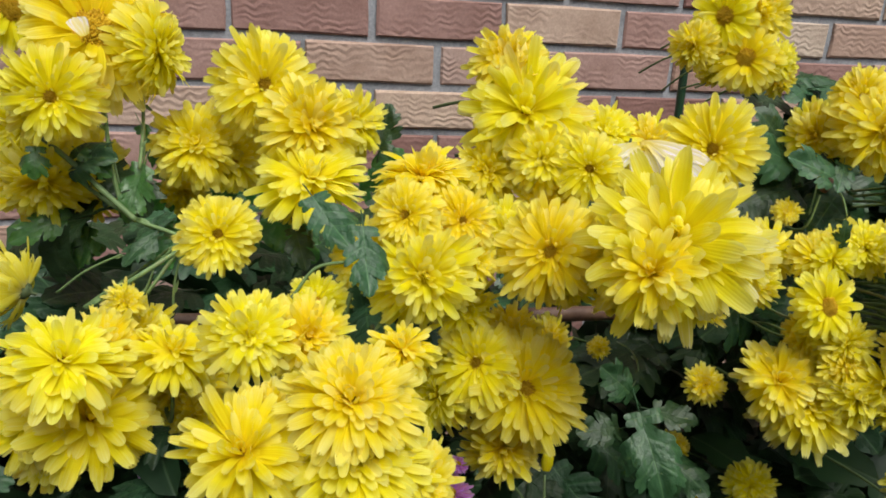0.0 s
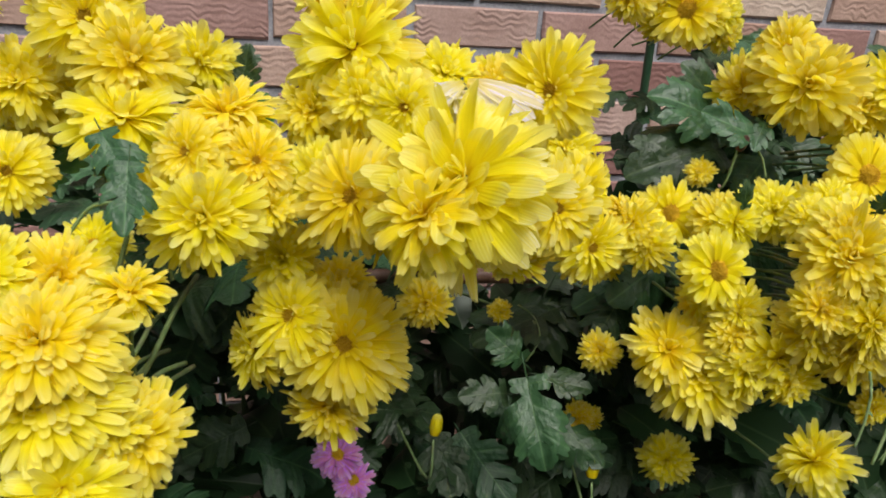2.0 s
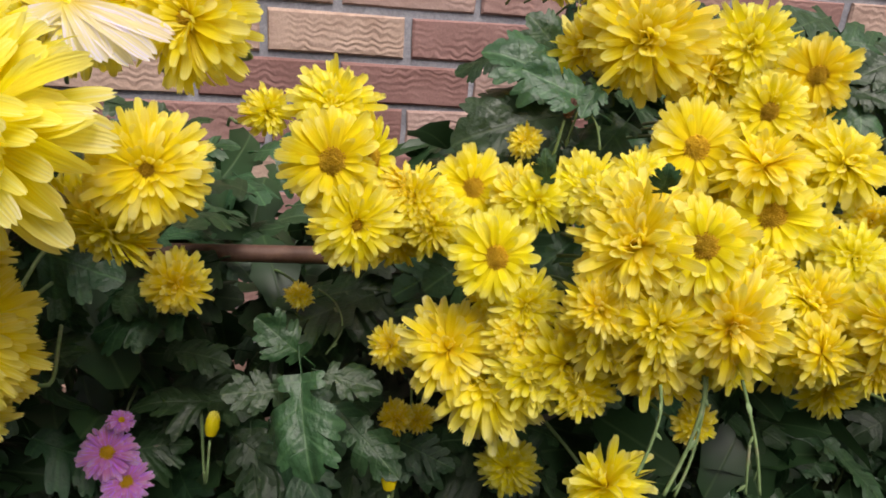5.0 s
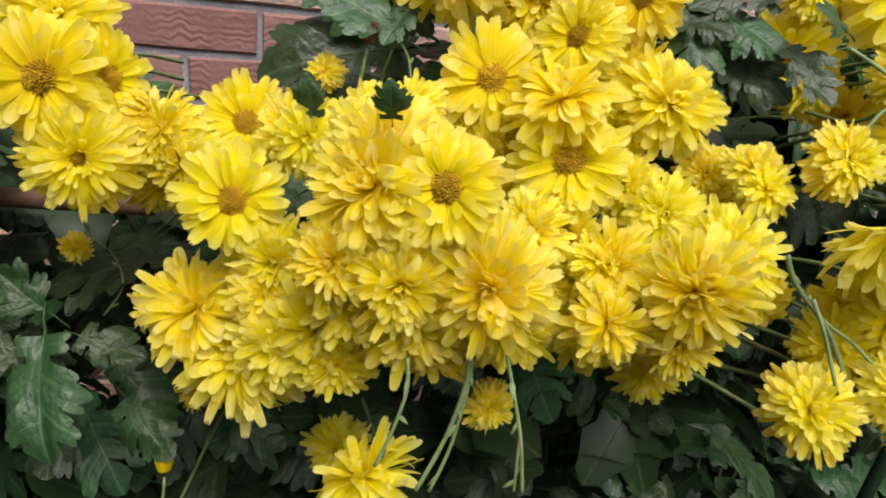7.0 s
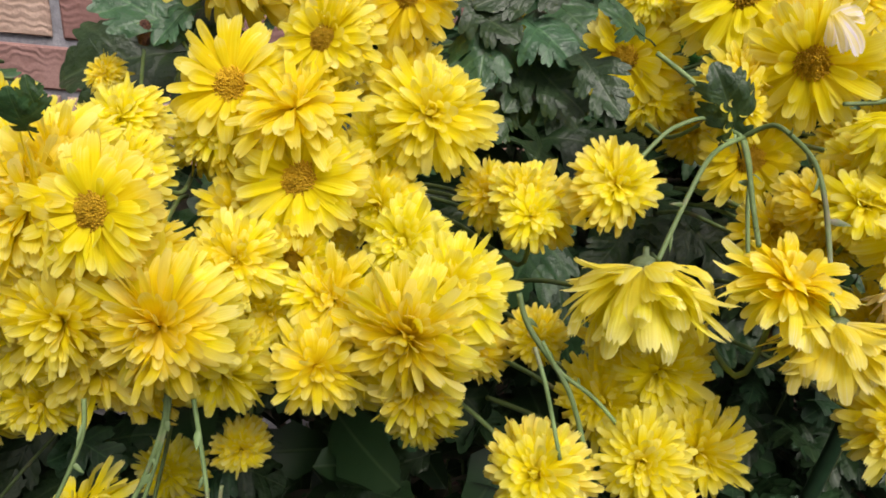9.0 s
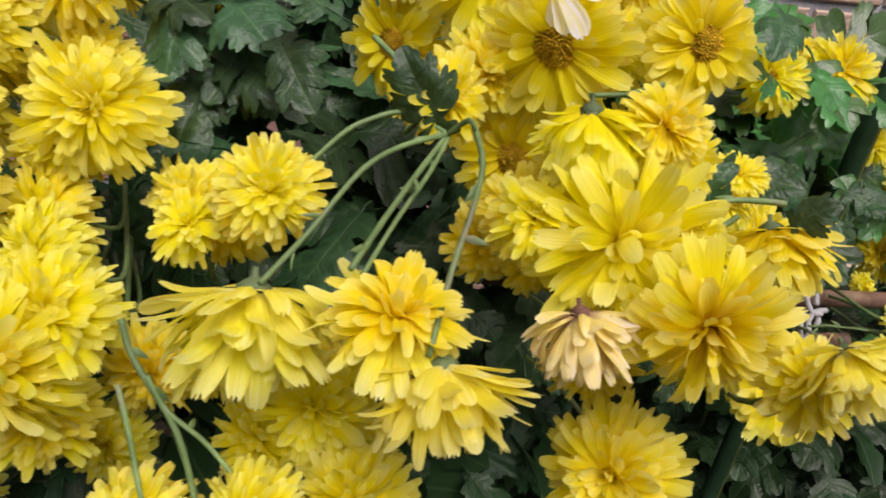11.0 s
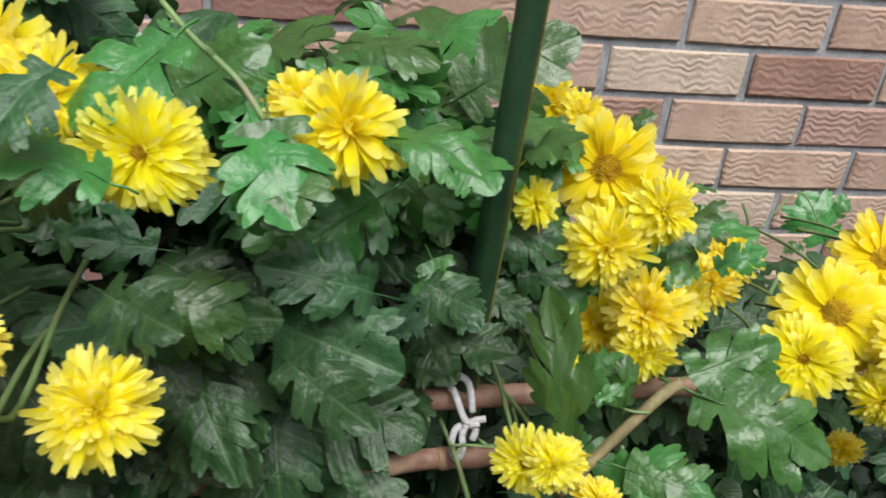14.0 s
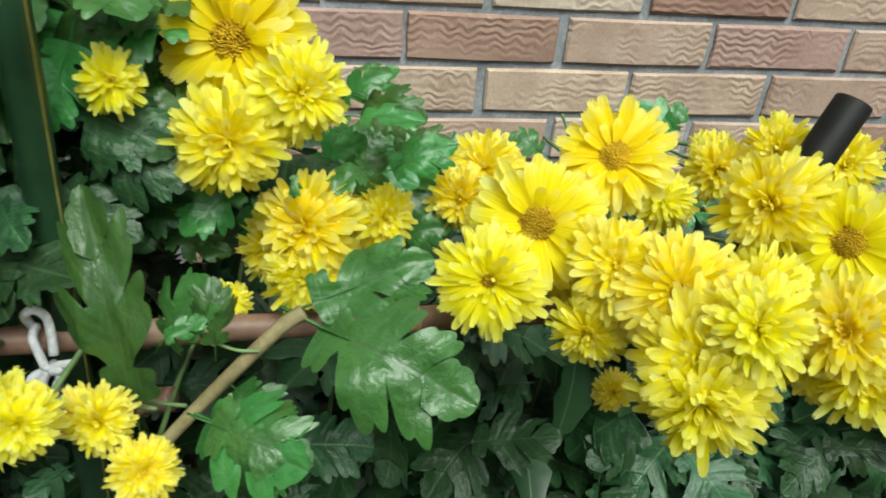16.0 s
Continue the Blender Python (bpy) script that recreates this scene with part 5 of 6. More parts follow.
stem(p3, 0.0006, (0.487, -0.930, 0.748), (0.488, -0.925, 0.759), (0.489, -0.921, 0.769))
stem(p3, 0.0009, (0.607, -0.942, 0.799), (0.600, -0.931, 0.819), (0.587, -0.920, 0.835), (0.583, -0.915, 0.845))
stem(p3, 0.0007, (0.622, -0.943, 0.805), (0.609, -0.934, 0.817), (0.597, -0.928, 0.824), (0.591, -0.923, 0.832))
stem(p3, 0.0007, (0.595, -0.948, 0.805), (0.590, -0.938, 0.824), (0.586, -0.931, 0.835))
stem(p1, 0.0010, (-0.069, -0.791, 0.927), (-0.051, -0.802, 0.908), (-0.026, -0.815, 0.891), (-0.000, -0.826, 0.880))
stem(p1, 0.0007, (-0.000, -0.826, 0.880), (-0.017, -0.827, 0.865), (-0.034, -0.825, 0.856), (-0.048, -0.825, 0.846))
stem(p1, 0.0007, (-0.000, -0.826, 0.880), (-0.025, -0.826, 0.862), (-0.042, -0.825, 0.850), (-0.045, -0.828, 0.839))
stem(p1, 0.0006, (-0.029, -0.821, 0.872), (-0.047, -0.819, 0.863), (-0.061, -0.819, 0.852))
stem(p1, 0.0006, (-0.021, -0.807, 0.888), (-0.018, -0.796, 0.921), (-0.018, -0.784, 0.954))
stem(p1, 0.0006, (-0.029, -0.804, 0.891), (-0.034, -0.793, 0.918), (-0.040, -0.782, 0.945))
stem(p1, 0.0006, (-0.013, -0.827, 0.868), (-0.019, -0.830, 0.854), (-0.026, -0.831, 0.847))
stem(p1, 0.0006, (0.001, -0.827, 0.879), (-0.004, -0.832, 0.860), (-0.005, -0.835, 0.849))
stem(p2, 0.0010, (0.074, -0.907, 0.881), (0.070, -0.911, 0.867), (0.067, -0.915, 0.854))
stem(p2, 0.0007, (0.072, -0.902, 0.893), (0.060, -0.900, 0.890), (0.051, -0.901, 0.879), (0.045, -0.902, 0.872))
stem(p2, 0.0006, (0.089, -0.907, 0.861), (0.087, -0.902, 0.873), (0.085, -0.899, 0.882))
stem(p3, 0.0006, (0.295, -0.753, 0.767), (0.306, -0.759, 0.760), (0.310, -0.765, 0.745), (0.300, -0.769, 0.729))
stem(p5, 0.0024, (0.965, -0.776, 0.739), (0.985, -0.769, 0.759), (1.009, -0.761, 0.781), (1.019, -0.759, 0.788))
stem(p5, 0.0007, (0.917, -0.760, 0.755), (0.946, -0.764, 0.757), (0.978, -0.769, 0.756))
stem(p5, 0.0007, (0.992, -0.779, 0.741), (0.994, -0.774, 0.753), (0.993, -0.769, 0.761))
stem(p5, 0.0006, (0.922, -0.763, 0.758), (0.945, -0.767, 0.758), (0.969, -0.772, 0.758))
stem(p5, 0.0006, (0.987, -0.762, 0.779), (0.996, -0.765, 0.777), (1.004, -0.766, 0.777))
stem(p4, 0.0010, (0.809, -0.744, 0.936), (0.820, -0.752, 0.926), (0.834, -0.759, 0.915), (0.843, -0.767, 0.904))
stem(p4, 0.0008, (0.738, -0.911, 0.885), (0.750, -0.910, 0.889), (0.760, -0.911, 0.890), (0.767, -0.912, 0.890))
stem(p4, 0.0008, (0.730, -0.903, 0.877), (0.723, -0.904, 0.873), (0.751, -0.905, 0.878), (0.759, -0.904, 0.882))
stem(p4, 0.0008, (0.761, -0.924, 0.854), (0.766, -0.919, 0.866), (0.771, -0.914, 0.875))
stem(p4, 0.0007, (0.768, -0.926, 0.852), (0.770, -0.921, 0.861), (0.773, -0.916, 0.873))
stem(p4, 0.0009, (0.724, -0.851, 0.902), (0.738, -0.852, 0.904), (0.750, -0.851, 0.908))
stem(p3, 0.0006, (0.448, -0.763, 0.891), (0.455, -0.769, 0.881), (0.457, -0.775, 0.868))
stem(p3, 0.0007, (0.444, -0.753, 0.866), (0.450, -0.748, 0.881), (0.453, -0.744, 0.890))
stem(p6, 0.0010, (1.193, -0.517, 0.736), (1.195, -0.509, 0.752), (1.190, -0.501, 0.766))
stem(p6, 0.0006, (1.193, -0.517, 0.736), (1.226, -0.504, 0.771), (1.240, -0.504, 0.776), (1.254, -0.518, 0.753))
stem(p1, 0.0013, (-0.067, -0.800, 0.930), (-0.048, -0.810, 0.915), (-0.034, -0.815, 0.901), (-0.021, -0.820, 0.889))
stem(p1, 0.0009, (-0.035, -0.800, 0.955), (-0.033, -0.805, 0.939), (-0.032, -0.810, 0.918), (-0.028, -0.815, 0.894))
stem(p1, 0.0008, (-0.017, -0.790, 0.956), (-0.017, -0.800, 0.933), (-0.019, -0.810, 0.913))
stem(p1, 0.0010, (-0.021, -0.820, 0.889), (0.003, -0.830, 0.881), (-0.007, -0.840, 0.875), (-0.041, -0.850, 0.856))
stem(p1, 0.0008, (0.002, -0.835, 0.882), (-0.015, -0.845, 0.860))
# bleached petals
faded_petals(p4, (0.705, -0.853, 0.935), .0085, (0.710, -0.860, 0.922), (0.715, -0.861, 0.921))
faded_petals(p4, (0.707, -0.849, 0.934), .0075, (0.707, -0.854, 0.923))
faded_petals(p4, (0.708, -0.847, 0.934), .006, (0.723, -0.849, 0.934), (0.721, -0.847, 0.937))
faded_petals(p1, (-0.035, -0.821, 0.976), .009, (-0.040, -0.817, 0.984))
faded_petals(p2, (0.211, -0.891, 0.941), .0085, (0.217, -0.900, 0.924), (0.224, -0.901, 0.924))
faded_petals(p2, (0.211, -0.889, 0.940), .0085, (0.232, -0.900, 0.924), (0.239, -0.901, 0.926))
faded_petals(p2, (0.211, -0.887, 0.940), .0085, (0.245, -0.897, 0.933), (0.235, -0.895, 0.934))
faded_petals(p2, (0.210, -0.887, 0.940), .008, (0.188, -0.887, 0.931), (0.195, -0.889, 0.928))
# leaves in sight
leaf(p2, (0.061, -0.874, 0.914), (0.076, -0.895, 0.895), 0.62)
leaf(p2, (0.078, -0.911, 0.911), (0.078, -0.930, 0.888), 0.60)
leaf(p1, (-0.008, -0.822, 0.886), (-0.027, -0.833, 0.870), 0.60)
leaf(p1, (-0.037, -0.784, 0.910), (-0.017, -0.808, 0.887), 0.70)
leaf(p1, (-0.062, -0.795, 0.920), (-0.070, -0.798, 0.905), 0.80)
leaf(p1, (-0.056, -0.799, 0.913), (-0.027, -0.816, 0.919), 0.60)
leaf(p2, (0.067, -0.898, 0.871), (0.045, -0.905, 0.863), 0.80)
leaf(p2, (0.109, -0.765, 0.914), (0.116, -0.758, 0.941), 0.80)
leaf(p1, (-0.046, -0.800, 0.887), (-0.098, -0.763, 0.858), 0.50)
leaf(p1, (-0.054, -0.779, 0.878), (-0.057, -0.776, 0.854), 0.60)
leaf(p2, (0.054, -0.846, 0.892), (0.059, -0.855, 0.872), 0.70)
leaf(p2, (0.285, -0.811, 0.743), (0.292, -0.845, 0.694), 0.62)
leaf(p2, (0.275, -0.805, 0.727), (0.240, -0.808, 0.729), 0.80)
leaf(p2, (0.286, -0.799, 0.747), (0.260, -0.794, 0.771), 0.85)
leaf(p3, (0.299, -0.805, 0.739), (0.331, -0.814, 0.731), 0.70)
leaf(p3, (0.316, -0.803, 0.699), (0.342, -0.828, 0.678), 0.70)
leaf(p3, (0.464, -0.713, 0.888), (0.398, -0.701, 0.910), 0.70)
leaf(p3, (0.457, -0.717, 0.875), (0.379, -0.722, 0.853), 0.70)
leaf(p3, (0.455, -0.737, 0.906), (0.468, -0.757, 0.890), 0.80)
leaf(p3, (0.458, -0.693, 0.905), (0.430, -0.686, 0.934), 0.80)
leaf(p3, (0.495, -0.725, 0.874), (0.468, -0.734, 0.840), 0.80)
leaf(p3, (0.487, -0.774, 0.857), (0.488, -0.788, 0.851), 0.80)
leaf(p3, (0.453, -0.767, 0.889), (0.408, -0.758, 0.909), 0.70)
leaf(p3, (0.457, -0.761, 0.904), (0.441, -0.777, 0.886), 0.70)
leaf(p3, (0.626, -0.805, 0.936), (0.575, -0.812, 0.919), 0.60)
leaf(p3, (0.409, -0.823, 0.861), (0.405, -0.824, 0.881), 0.70)
leaf(p3, (0.433, -0.894, 0.882), (0.431, -0.898, 0.896), 0.80)
leaf(p3, (0.601, -0.797, 0.892), (0.626, -0.822, 0.876), 0.70)
lay_leaf(p4, LEAVES[2], (0.673, -0.866, 0.888), (0.657, -0.862, 0.915), 0.62, Vector((-0.2, -0.95, 0.25)))
lay_leaf(p4, LEAVES[5], (0.769, -0.871, 0.870), (0.758, -0.863, 0.895), 0.80, Vector((0.1, -0.95, 0.25)))
leaf(p4, (0.775, -0.906, 0.881), (0.784, -0.913, 0.891), 0.80)
leaf(p4, (0.812, -0.823, 0.904), (0.787, -0.826, 0.914), 0.85)
leaf(p5, (0.848, -0.765, 0.887), (0.871, -0.771, 0.904), 0.90)
leaf(p5, (0.922, -0.659, 0.845), (0.968, -0.653, 0.867), 0.85)
leaf(p4, (0.805, -0.819, 0.869), (0.829, -0.835, 0.866), 0.80)
leaf(p4, (0.804, -0.823, 0.932), (0.793, -0.840, 0.917), 0.70)
leaf(p4, (0.801, -0.770, 0.826), (0.849, -0.791, 0.843), 0.70)
leaf(p4, (0.799, -0.768, 0.829), (0.762, -0.785, 0.830), 0.75)
leaf(p4, (0.811, -0.754, 0.817), (0.836, -0.794, 0.768), 0.55)
leaf(p5, (0.851, -0.750, 0.813), (0.893, -0.780, 0.811), 0.70)
leaf(p4, (0.821, -0.783, 0.932), (0.797, -0.802, 0.910), 0.80)
leaf(p4, (0.774, -0.796, 0.893), (0.806, -0.810, 0.897), 0.80)
leaf(p4, (0.843, -0.787, 0.908), (0.856, -0.812, 0.886), 0.90)
leaf(p5, (0.865, -0.753, 0.855), (0.832, -0.760, 0.853), 0.70)
leaf(p5, (0.889, -0.737, 0.870), (0.859, -0.757, 0.845), 0.70)
leaf(p4, (0.793, -0.729, 0.836), (0.761, -0.732, 0.843), 0.70)
leaf(p5, (0.880, -0.768, 0.839), (0.838, -0.776, 0.855), 0.70)
leaf(p5, (0.903, -0.740, 0.876), (0.887, -0.753, 0.891), 0.80)
leaf(p5, (0.909, -0.734, 0.890), (0.923, -0.765, 0.879), 0.80)
leaf(p5, (0.937, -0.742, 0.883), (0.956, -0.759, 0.900), 0.80)
leaf(p5, (0.900, -0.769, 0.844), (0.920, -0.785, 0.840), 0.80)
leaf(p5, (0.867, -0.670, 0.911), (0.909, -0.690, 0.907), 0.70)
leaf(p4, (0.778, -0.658, 0.906), (0.829, -0.680, 0.904), 0.80)
leaf(p5, (0.883, -0.691, 0.899), (0.909, -0.698, 0.893), 0.80)
leaf(p4, (0.811, -0.771, 0.813), (0.833, -0.804, 0.779), 0.60)
leaf(p4, (0.795, -0.767, 0.815), (0.832, -0.779, 0.846), 0.70)
leaf(p5, (0.850, -0.785, 0.820), (0.881, -0.816, 0.814), 0.60)
wet_leaf(p5, (1.024, -0.763, 0.785), (1.076, -0.792, 0.772), 0.80, 3, 0.8)
wet_leaf(p5, (1.022, -0.757, 0.790), (1.064, -0.754, 0.806), 0.62, 1, 0.8)
wet_leaf(p5, (0.989, -0.784, 0.762), (1.022, -0.800, 0.758), 0.75, 2, 0.8)
leaf(p5, (0.896, -0.730, 0.763), (0.907, -0.756, 0.759), 0.60)
leaf(p6, (1.043, -0.702, 0.817), (1.029, -0.714, 0.811), 0.80)
leaf(p5, (1.021, -0.663, 0.884), (1.010, -0.668, 0.871), 0.80)
wet_leaf(p5, (0.963, -0.775, 0.764), (0.953, -0.751, 0.833), 0.36, 4, 0.3)
leaf(p5, (0.972, -0.759, 0.778), (0.990, -0.759, 0.803), 0.80)
leaf(p5, (0.986, -0.776, 0.756), (1.021, -0.804, 0.759), 0.75)
leaf(p5, (0.938, -0.778, 0.738), (0.928, -0.789, 0.738), 0.80)
leaf(p5, (0.977, -0.687, 0.867), (0.940, -0.697, 0.859), 0.80)
leaf(p6, (1.040, -0.713, 0.842), (1.063, -0.718, 0.842), 0.70)
leaf(p6, (1.052, -0.707, 0.818), (1.078, -0.705, 0.828), 0.70)
leaf(p6, (1.041, -0.684, 0.851), (1.054, -0.687, 0.850), 0.70)
leaf(p5, (1.016, -0.729, 0.826), (1.016, -0.734, 0.819), 0.50)
leaf(p5, (0.987, -0.725, 0.722), (1.012, -0.747, 0.713), 0.80)
leaf(p6, (1.263, -0.518, 0.740), (1.245, -0.494, 0.774), 1.00)
leaf(p6, (1.273, -0.508, 0.758), (1.279, -0.498, 0.776), 0.90)
leaf(p6, (1.283, -0.525, 0.734), (1.295, -0.533, 0.724), 0.90)
leaf(p6, (1.244, -0.518, 0.735), (1.228, -0.517, 0.730), 0.90)
leaf(p6, (1.173, -0.522, 0.745), (1.150, -0.513, 0.754), 1.00)
leaf(p6, (1.282, -0.552, 0.729), (1.263, -0.561, 0.708), 1.00)
leaf(p4, (0.790, -0.740, 0.822), (0.829, -0.769, 0.821), 0.70)
leaf(p4, (0.836, -0.758, 0.823), (0.892, -0.784, 0.813), 0.75)
leaf(p5, (0.853, -0.755, 0.813), (0.866, -0.777, 0.797), 0.70)
leaf(p4, (0.794, -0.751, 0.803), (0.832, -0.784, 0.772), 0.60)
leaf(p5, (0.847, -0.786, 0.910), (0.855, -0.812, 0.885), 0.90)
leaf(p5, (0.903, -0.756, 0.847), (0.912, -0.778, 0.831), 0.80)
leaf(p5, (0.884, -0.773, 0.902), (0.912, -0.792, 0.897), 0.80)
leaf(p5, (0.944, -0.694, 0.888), (0.968, -0.717, 0.874), 1.00)
leaf(p3, (0.594, -0.810, 0.908), (0.622, -0.839, 0.885), 0.70)
leaf(p3, (0.616, -0.832, 0.909), (0.631, -0.856, 0.889), 0.70)
leaf(p5, (0.869, -0.684, 0.828), (0.895, -0.715, 0.814), 0.72)
leaf(p5, (0.848, -0.682, 0.787), (0.883, -0.708, 0.784), 0.82)
leaf(p5, (0.901, -0.683, 0.837), (0.890, -0.707, 0.824), 0.92)
leaf(p5, (0.882, -0.691, 0.806), (0.869, -0.713, 0.795), 0.85)
leaf(p5, (0.871, -0.647, 0.881), (0.844, -0.661, 0.879), 0.92)
leaf(p5, (0.898, -0.718, 0.796), (0.919, -0.749, 0.781), 0.93)
leaf(p5, (0.899, -0.643, 0.873), (0.935, -0.664, 0.877), 0.81)
leaf(p5, (0.895, -0.685, 0.859), (0.900, -0.714, 0.841), 0.85)
leaf(p5, (0.883, -0.697, 0.786), (0.860, -0.721, 0.769), 0.95)
leaf(p5, (0.888, -0.648, 0.866), (0.851, -0.661, 0.864), 0.84)
leaf(p5, (0.901, -0.685, 0.870), (0.874, -0.700, 0.866), 0.72)
leaf(p5, (0.905, -0.724, 0.790), (0.946, -0.747, 0.794), 0.74)
leaf(p5, (0.872, -0.698, 0.805), (0.852, -0.710, 0.809), 0.71)
leaf(p5, (0.898, -0.680, 0.854), (0.862, -0.692, 0.854), 0.95)
leaf(p5, (0.882, -0.679, 0.882), (0.879, -0.704, 0.868), 0.80)
leaf(p5, (0.895, -0.679, 0.874), (0.934, -0.707, 0.868), 0.94)
leaf(p5, (0.905, -0.677, 0.848), (0.915, -0.708, 0.828), 0.85)
leaf(p5, (0.890, -0.699, 0.826), (0.864, -0.715, 0.822), 0.88)
leaf(p5, (0.871, -0.673, 0.855), (0.848, -0.692, 0.846), 0.70)
leaf(p5, (0.879, -0.686, 0.825), (0.915, -0.714, 0.819), 0.72)
leaf(p5, (0.889, -0.678, 0.837), (0.872, -0.701, 0.823), 0.88)
leaf(p5, (0.867, -0.672, 0.882), (0.848, -0.698, 0.863), 0.81)
leaf(p5, (0.893, -0.686, 0.857), (0.915, -0.715, 0.845), 0.85)
leaf(p5, (0.874, -0.677, 0.847), (0.856, -0.695, 0.841), 0.88)
leaf(p5, (0.883, -0.688, 0.869), (0.863, -0.705, 0.864), 0.81)
leaf(p5, (0.891, -0.648, 0.873), (0.919, -0.678, 0.861), 0.81)
leaf(p5, (0.899, -0.651, 0.866), (0.928, -0.684, 0.850), 0.81)
leaf(p5, (0.865, -0.648, 0.870), (0.868, -0.677, 0.851), 0.91)
leaf(p5, (0.863, -0.657, 0.853), (0.834, -0.674, 0.846), 0.79)
leaf(p5, (0.870, -0.682, 0.859), (0.850, -0.699, 0.854), 0.80)
leaf(p5, (0.892, -0.709, 0.855), (0.873, -0.724, 0.853), 0.94)
leaf(p5, (0.899, -0.702, 0.776), (0.916, -0.735, 0.755), 0.76)
leaf(p5, (0.902, -0.721, 0.809), (0.887, -0.743, 0.796), 0.79)
leaf(p5, (0.865, -0.643, 0.876), (0.860, -0.672, 0.856), 0.71)
leaf(p3, (0.583, -0.811, 0.917), (0.577, -0.835, 0.891), 0.80)
leaf(p3, (0.589, -0.815, 0.889), (0.581, -0.835, 0.869), 0.80)
leaf(p3, (0.570, -0.806, 0.923), (0.593, -0.828, 0.910), 0.80)
leaf(p3, (0.606, -0.813, 0.899), (0.590, -0.830, 0.882), 0.80)
leaf(p4, (0.638, -0.842, 0.919), (0.616, -0.845, 0.929), 0.80)
leaf(p3, (0.596, -0.813, 0.918), (0.615, -0.835, 0.903), 0.80)
leaf(p5, (0.980, -0.684, 0.873), (0.940, -0.692, 0.867), 0.80)
leaf(p5, (0.922, -0.669, 0.841), (0.933, -0.693, 0.826), 0.80)
leaf(p5, (0.913, -0.655, 0.861), (0.939, -0.674, 0.858), 0.80)
leaf(p5, (0.924, -0.672, 0.818), (0.952, -0.696, 0.807), 0.80)
leaf(p5, (0.959, -0.668, 0.815), (0.968, -0.668, 0.837), 0.80)
leaf(p5, (0.937, -0.677, 0.795), (0.974, -0.698, 0.791), 0.80)
leaf(p5, (0.915, -0.725, 0.813), (0.929, -0.744, 0.806), 0.90)
leaf(p6, (1.043, -0.682, 0.837), (1.065, -0.699, 0.834), 0.80)
leaf(p5, (1.032, -0.680, 0.797), (1.053, -0.686, 0.813), 0.80)
# dark leaves between the blooms
wet_leaf(p1, (-0.017, -0.805, 0.914), (-0.026, -0.815, 0.886), 0.60, 0, 0.5)
wet_leaf(p1, (-0.045, -0.810, 0.921), (-0.031, -0.815, 0.910), 0.60, 1, 0.5)
wet_leaf(p1, (-0.061, -0.820, 0.926), (-0.062, -0.825, 0.911), 0.75, 2, 0.5)
wet_leaf(p1, (-0.056, -0.790, 0.883), (-0.085, -0.800, 0.873), 0.60, 3, 0.5)
wet_leaf(p1, (-0.015, -0.755, 0.856), (0.025, -0.760, 0.886), 0.70, 4, 0.6)
wet_leaf(p2, (0.044, -0.775, 0.880), (0.070, -0.780, 0.849), 0.70, 0, 0.6)
wet_leaf(p1, (-0.050, -0.785, 0.876), (-0.057, -0.790, 0.854), 0.60, 1, 0.5)
wet_leaf(p2, (0.028, -0.745, 0.884), (0.063, -0.745, 0.898), 0.70, 2, 0.6)
wet_leaf(p2, (0.031, -0.750, 0.856), (0.068, -0.755, 0.868), 0.75, 3, 0.6)
wet_leaf(p2, (0.110, -0.755, 0.921), (0.122, -0.760, 0.890), 0.70, 4, 0.5)
wet_leaf(p1, (-0.003, -0.770, 0.871), (-0.021, -0.780, 0.851), 0.70, 2, 0.6)
wet_leaf(p1, (-0.079, -0.760, 0.846), (-0.047, -0.765, 0.857), 0.70, 0, 0.6)
wet_leaf(p1, (0.001, -0.755, 0.904), (-0.022, -0.760, 0.878), 0.70, 1, 0.6)
wet_leaf(p2, (0.073, -0.750, 0.888), (0.045, -0.755, 0.883), 0.70, 3, 0.6)
wet_leaf(p1, (-0.024, -0.760, 0.927), (-0.013, -0.765, 0.903), 0.50, 4, 0.5)
wet_leaf(p2, (0.101, -0.745, 0.883), (0.129, -0.750, 0.899), 0.70, 0, 0.5)
# leaves round the stake; high or far right they are rain-wet and coloured as lit
wet_leaf(p5, (0.979, -0.675, 0.870), (0.928, -0.680, 0.856), 0.80, 0, 0.9)
wet_leaf(p5, (0.942, -0.705, 0.864), (0.931, -0.715, 0.834), 0.70, 1, 0.8)
wet_leaf(p5, (0.937, -0.700, 0.840), (0.972, -0.710, 0.825), 0.75, 2, 0.8)
wet_leaf(p5, (0.977, -0.690, 0.839), (0.949, -0.700, 0.831), 0.65, 3, 0.8)
wet_leaf(p5, (0.943, -0.705, 0.823), (0.979, -0.715, 0.816), 0.70, 4, 0.8)
wet_leaf(p5, (0.931, -0.710, 0.812), (0.958, -0.720, 0.794), 0.70, 0, 0.7)
wet_leaf(p5, (0.992, -0.700, 0.807), (0.970, -0.710, 0.791), 0.70, 1, 0.7)
wet_leaf(p6, (1.029, -0.620, 0.799), (1.060, -0.630, 0.793), 0.80, 2, 0.7)
wet_leaf(p6, (1.055, -0.620, 0.803), (1.081, -0.630, 0.771), 0.80, 3, 0.7)
wet_leaf(p5, (1.020, -0.630, 0.782), (1.046, -0.635, 0.801), 0.80, 4, 0.7)
wet_leaf(p6, (1.059, -0.625, 0.770), (1.092, -0.635, 0.756), 0.80, 0, 0.7)
wet_leaf(p5, (1.040, -0.640, 0.783), (1.012, -0.650, 0.771), 0.80, 1, 0.7)
wet_leaf(p6, (1.073, -0.600, 0.768), (1.104, -0.605, 0.781), 0.80, 2, 0.7)
wet_leaf(p6, (1.061, -0.640, 0.747), (1.090, -0.645, 0.757), 0.80, 3, 0.7)
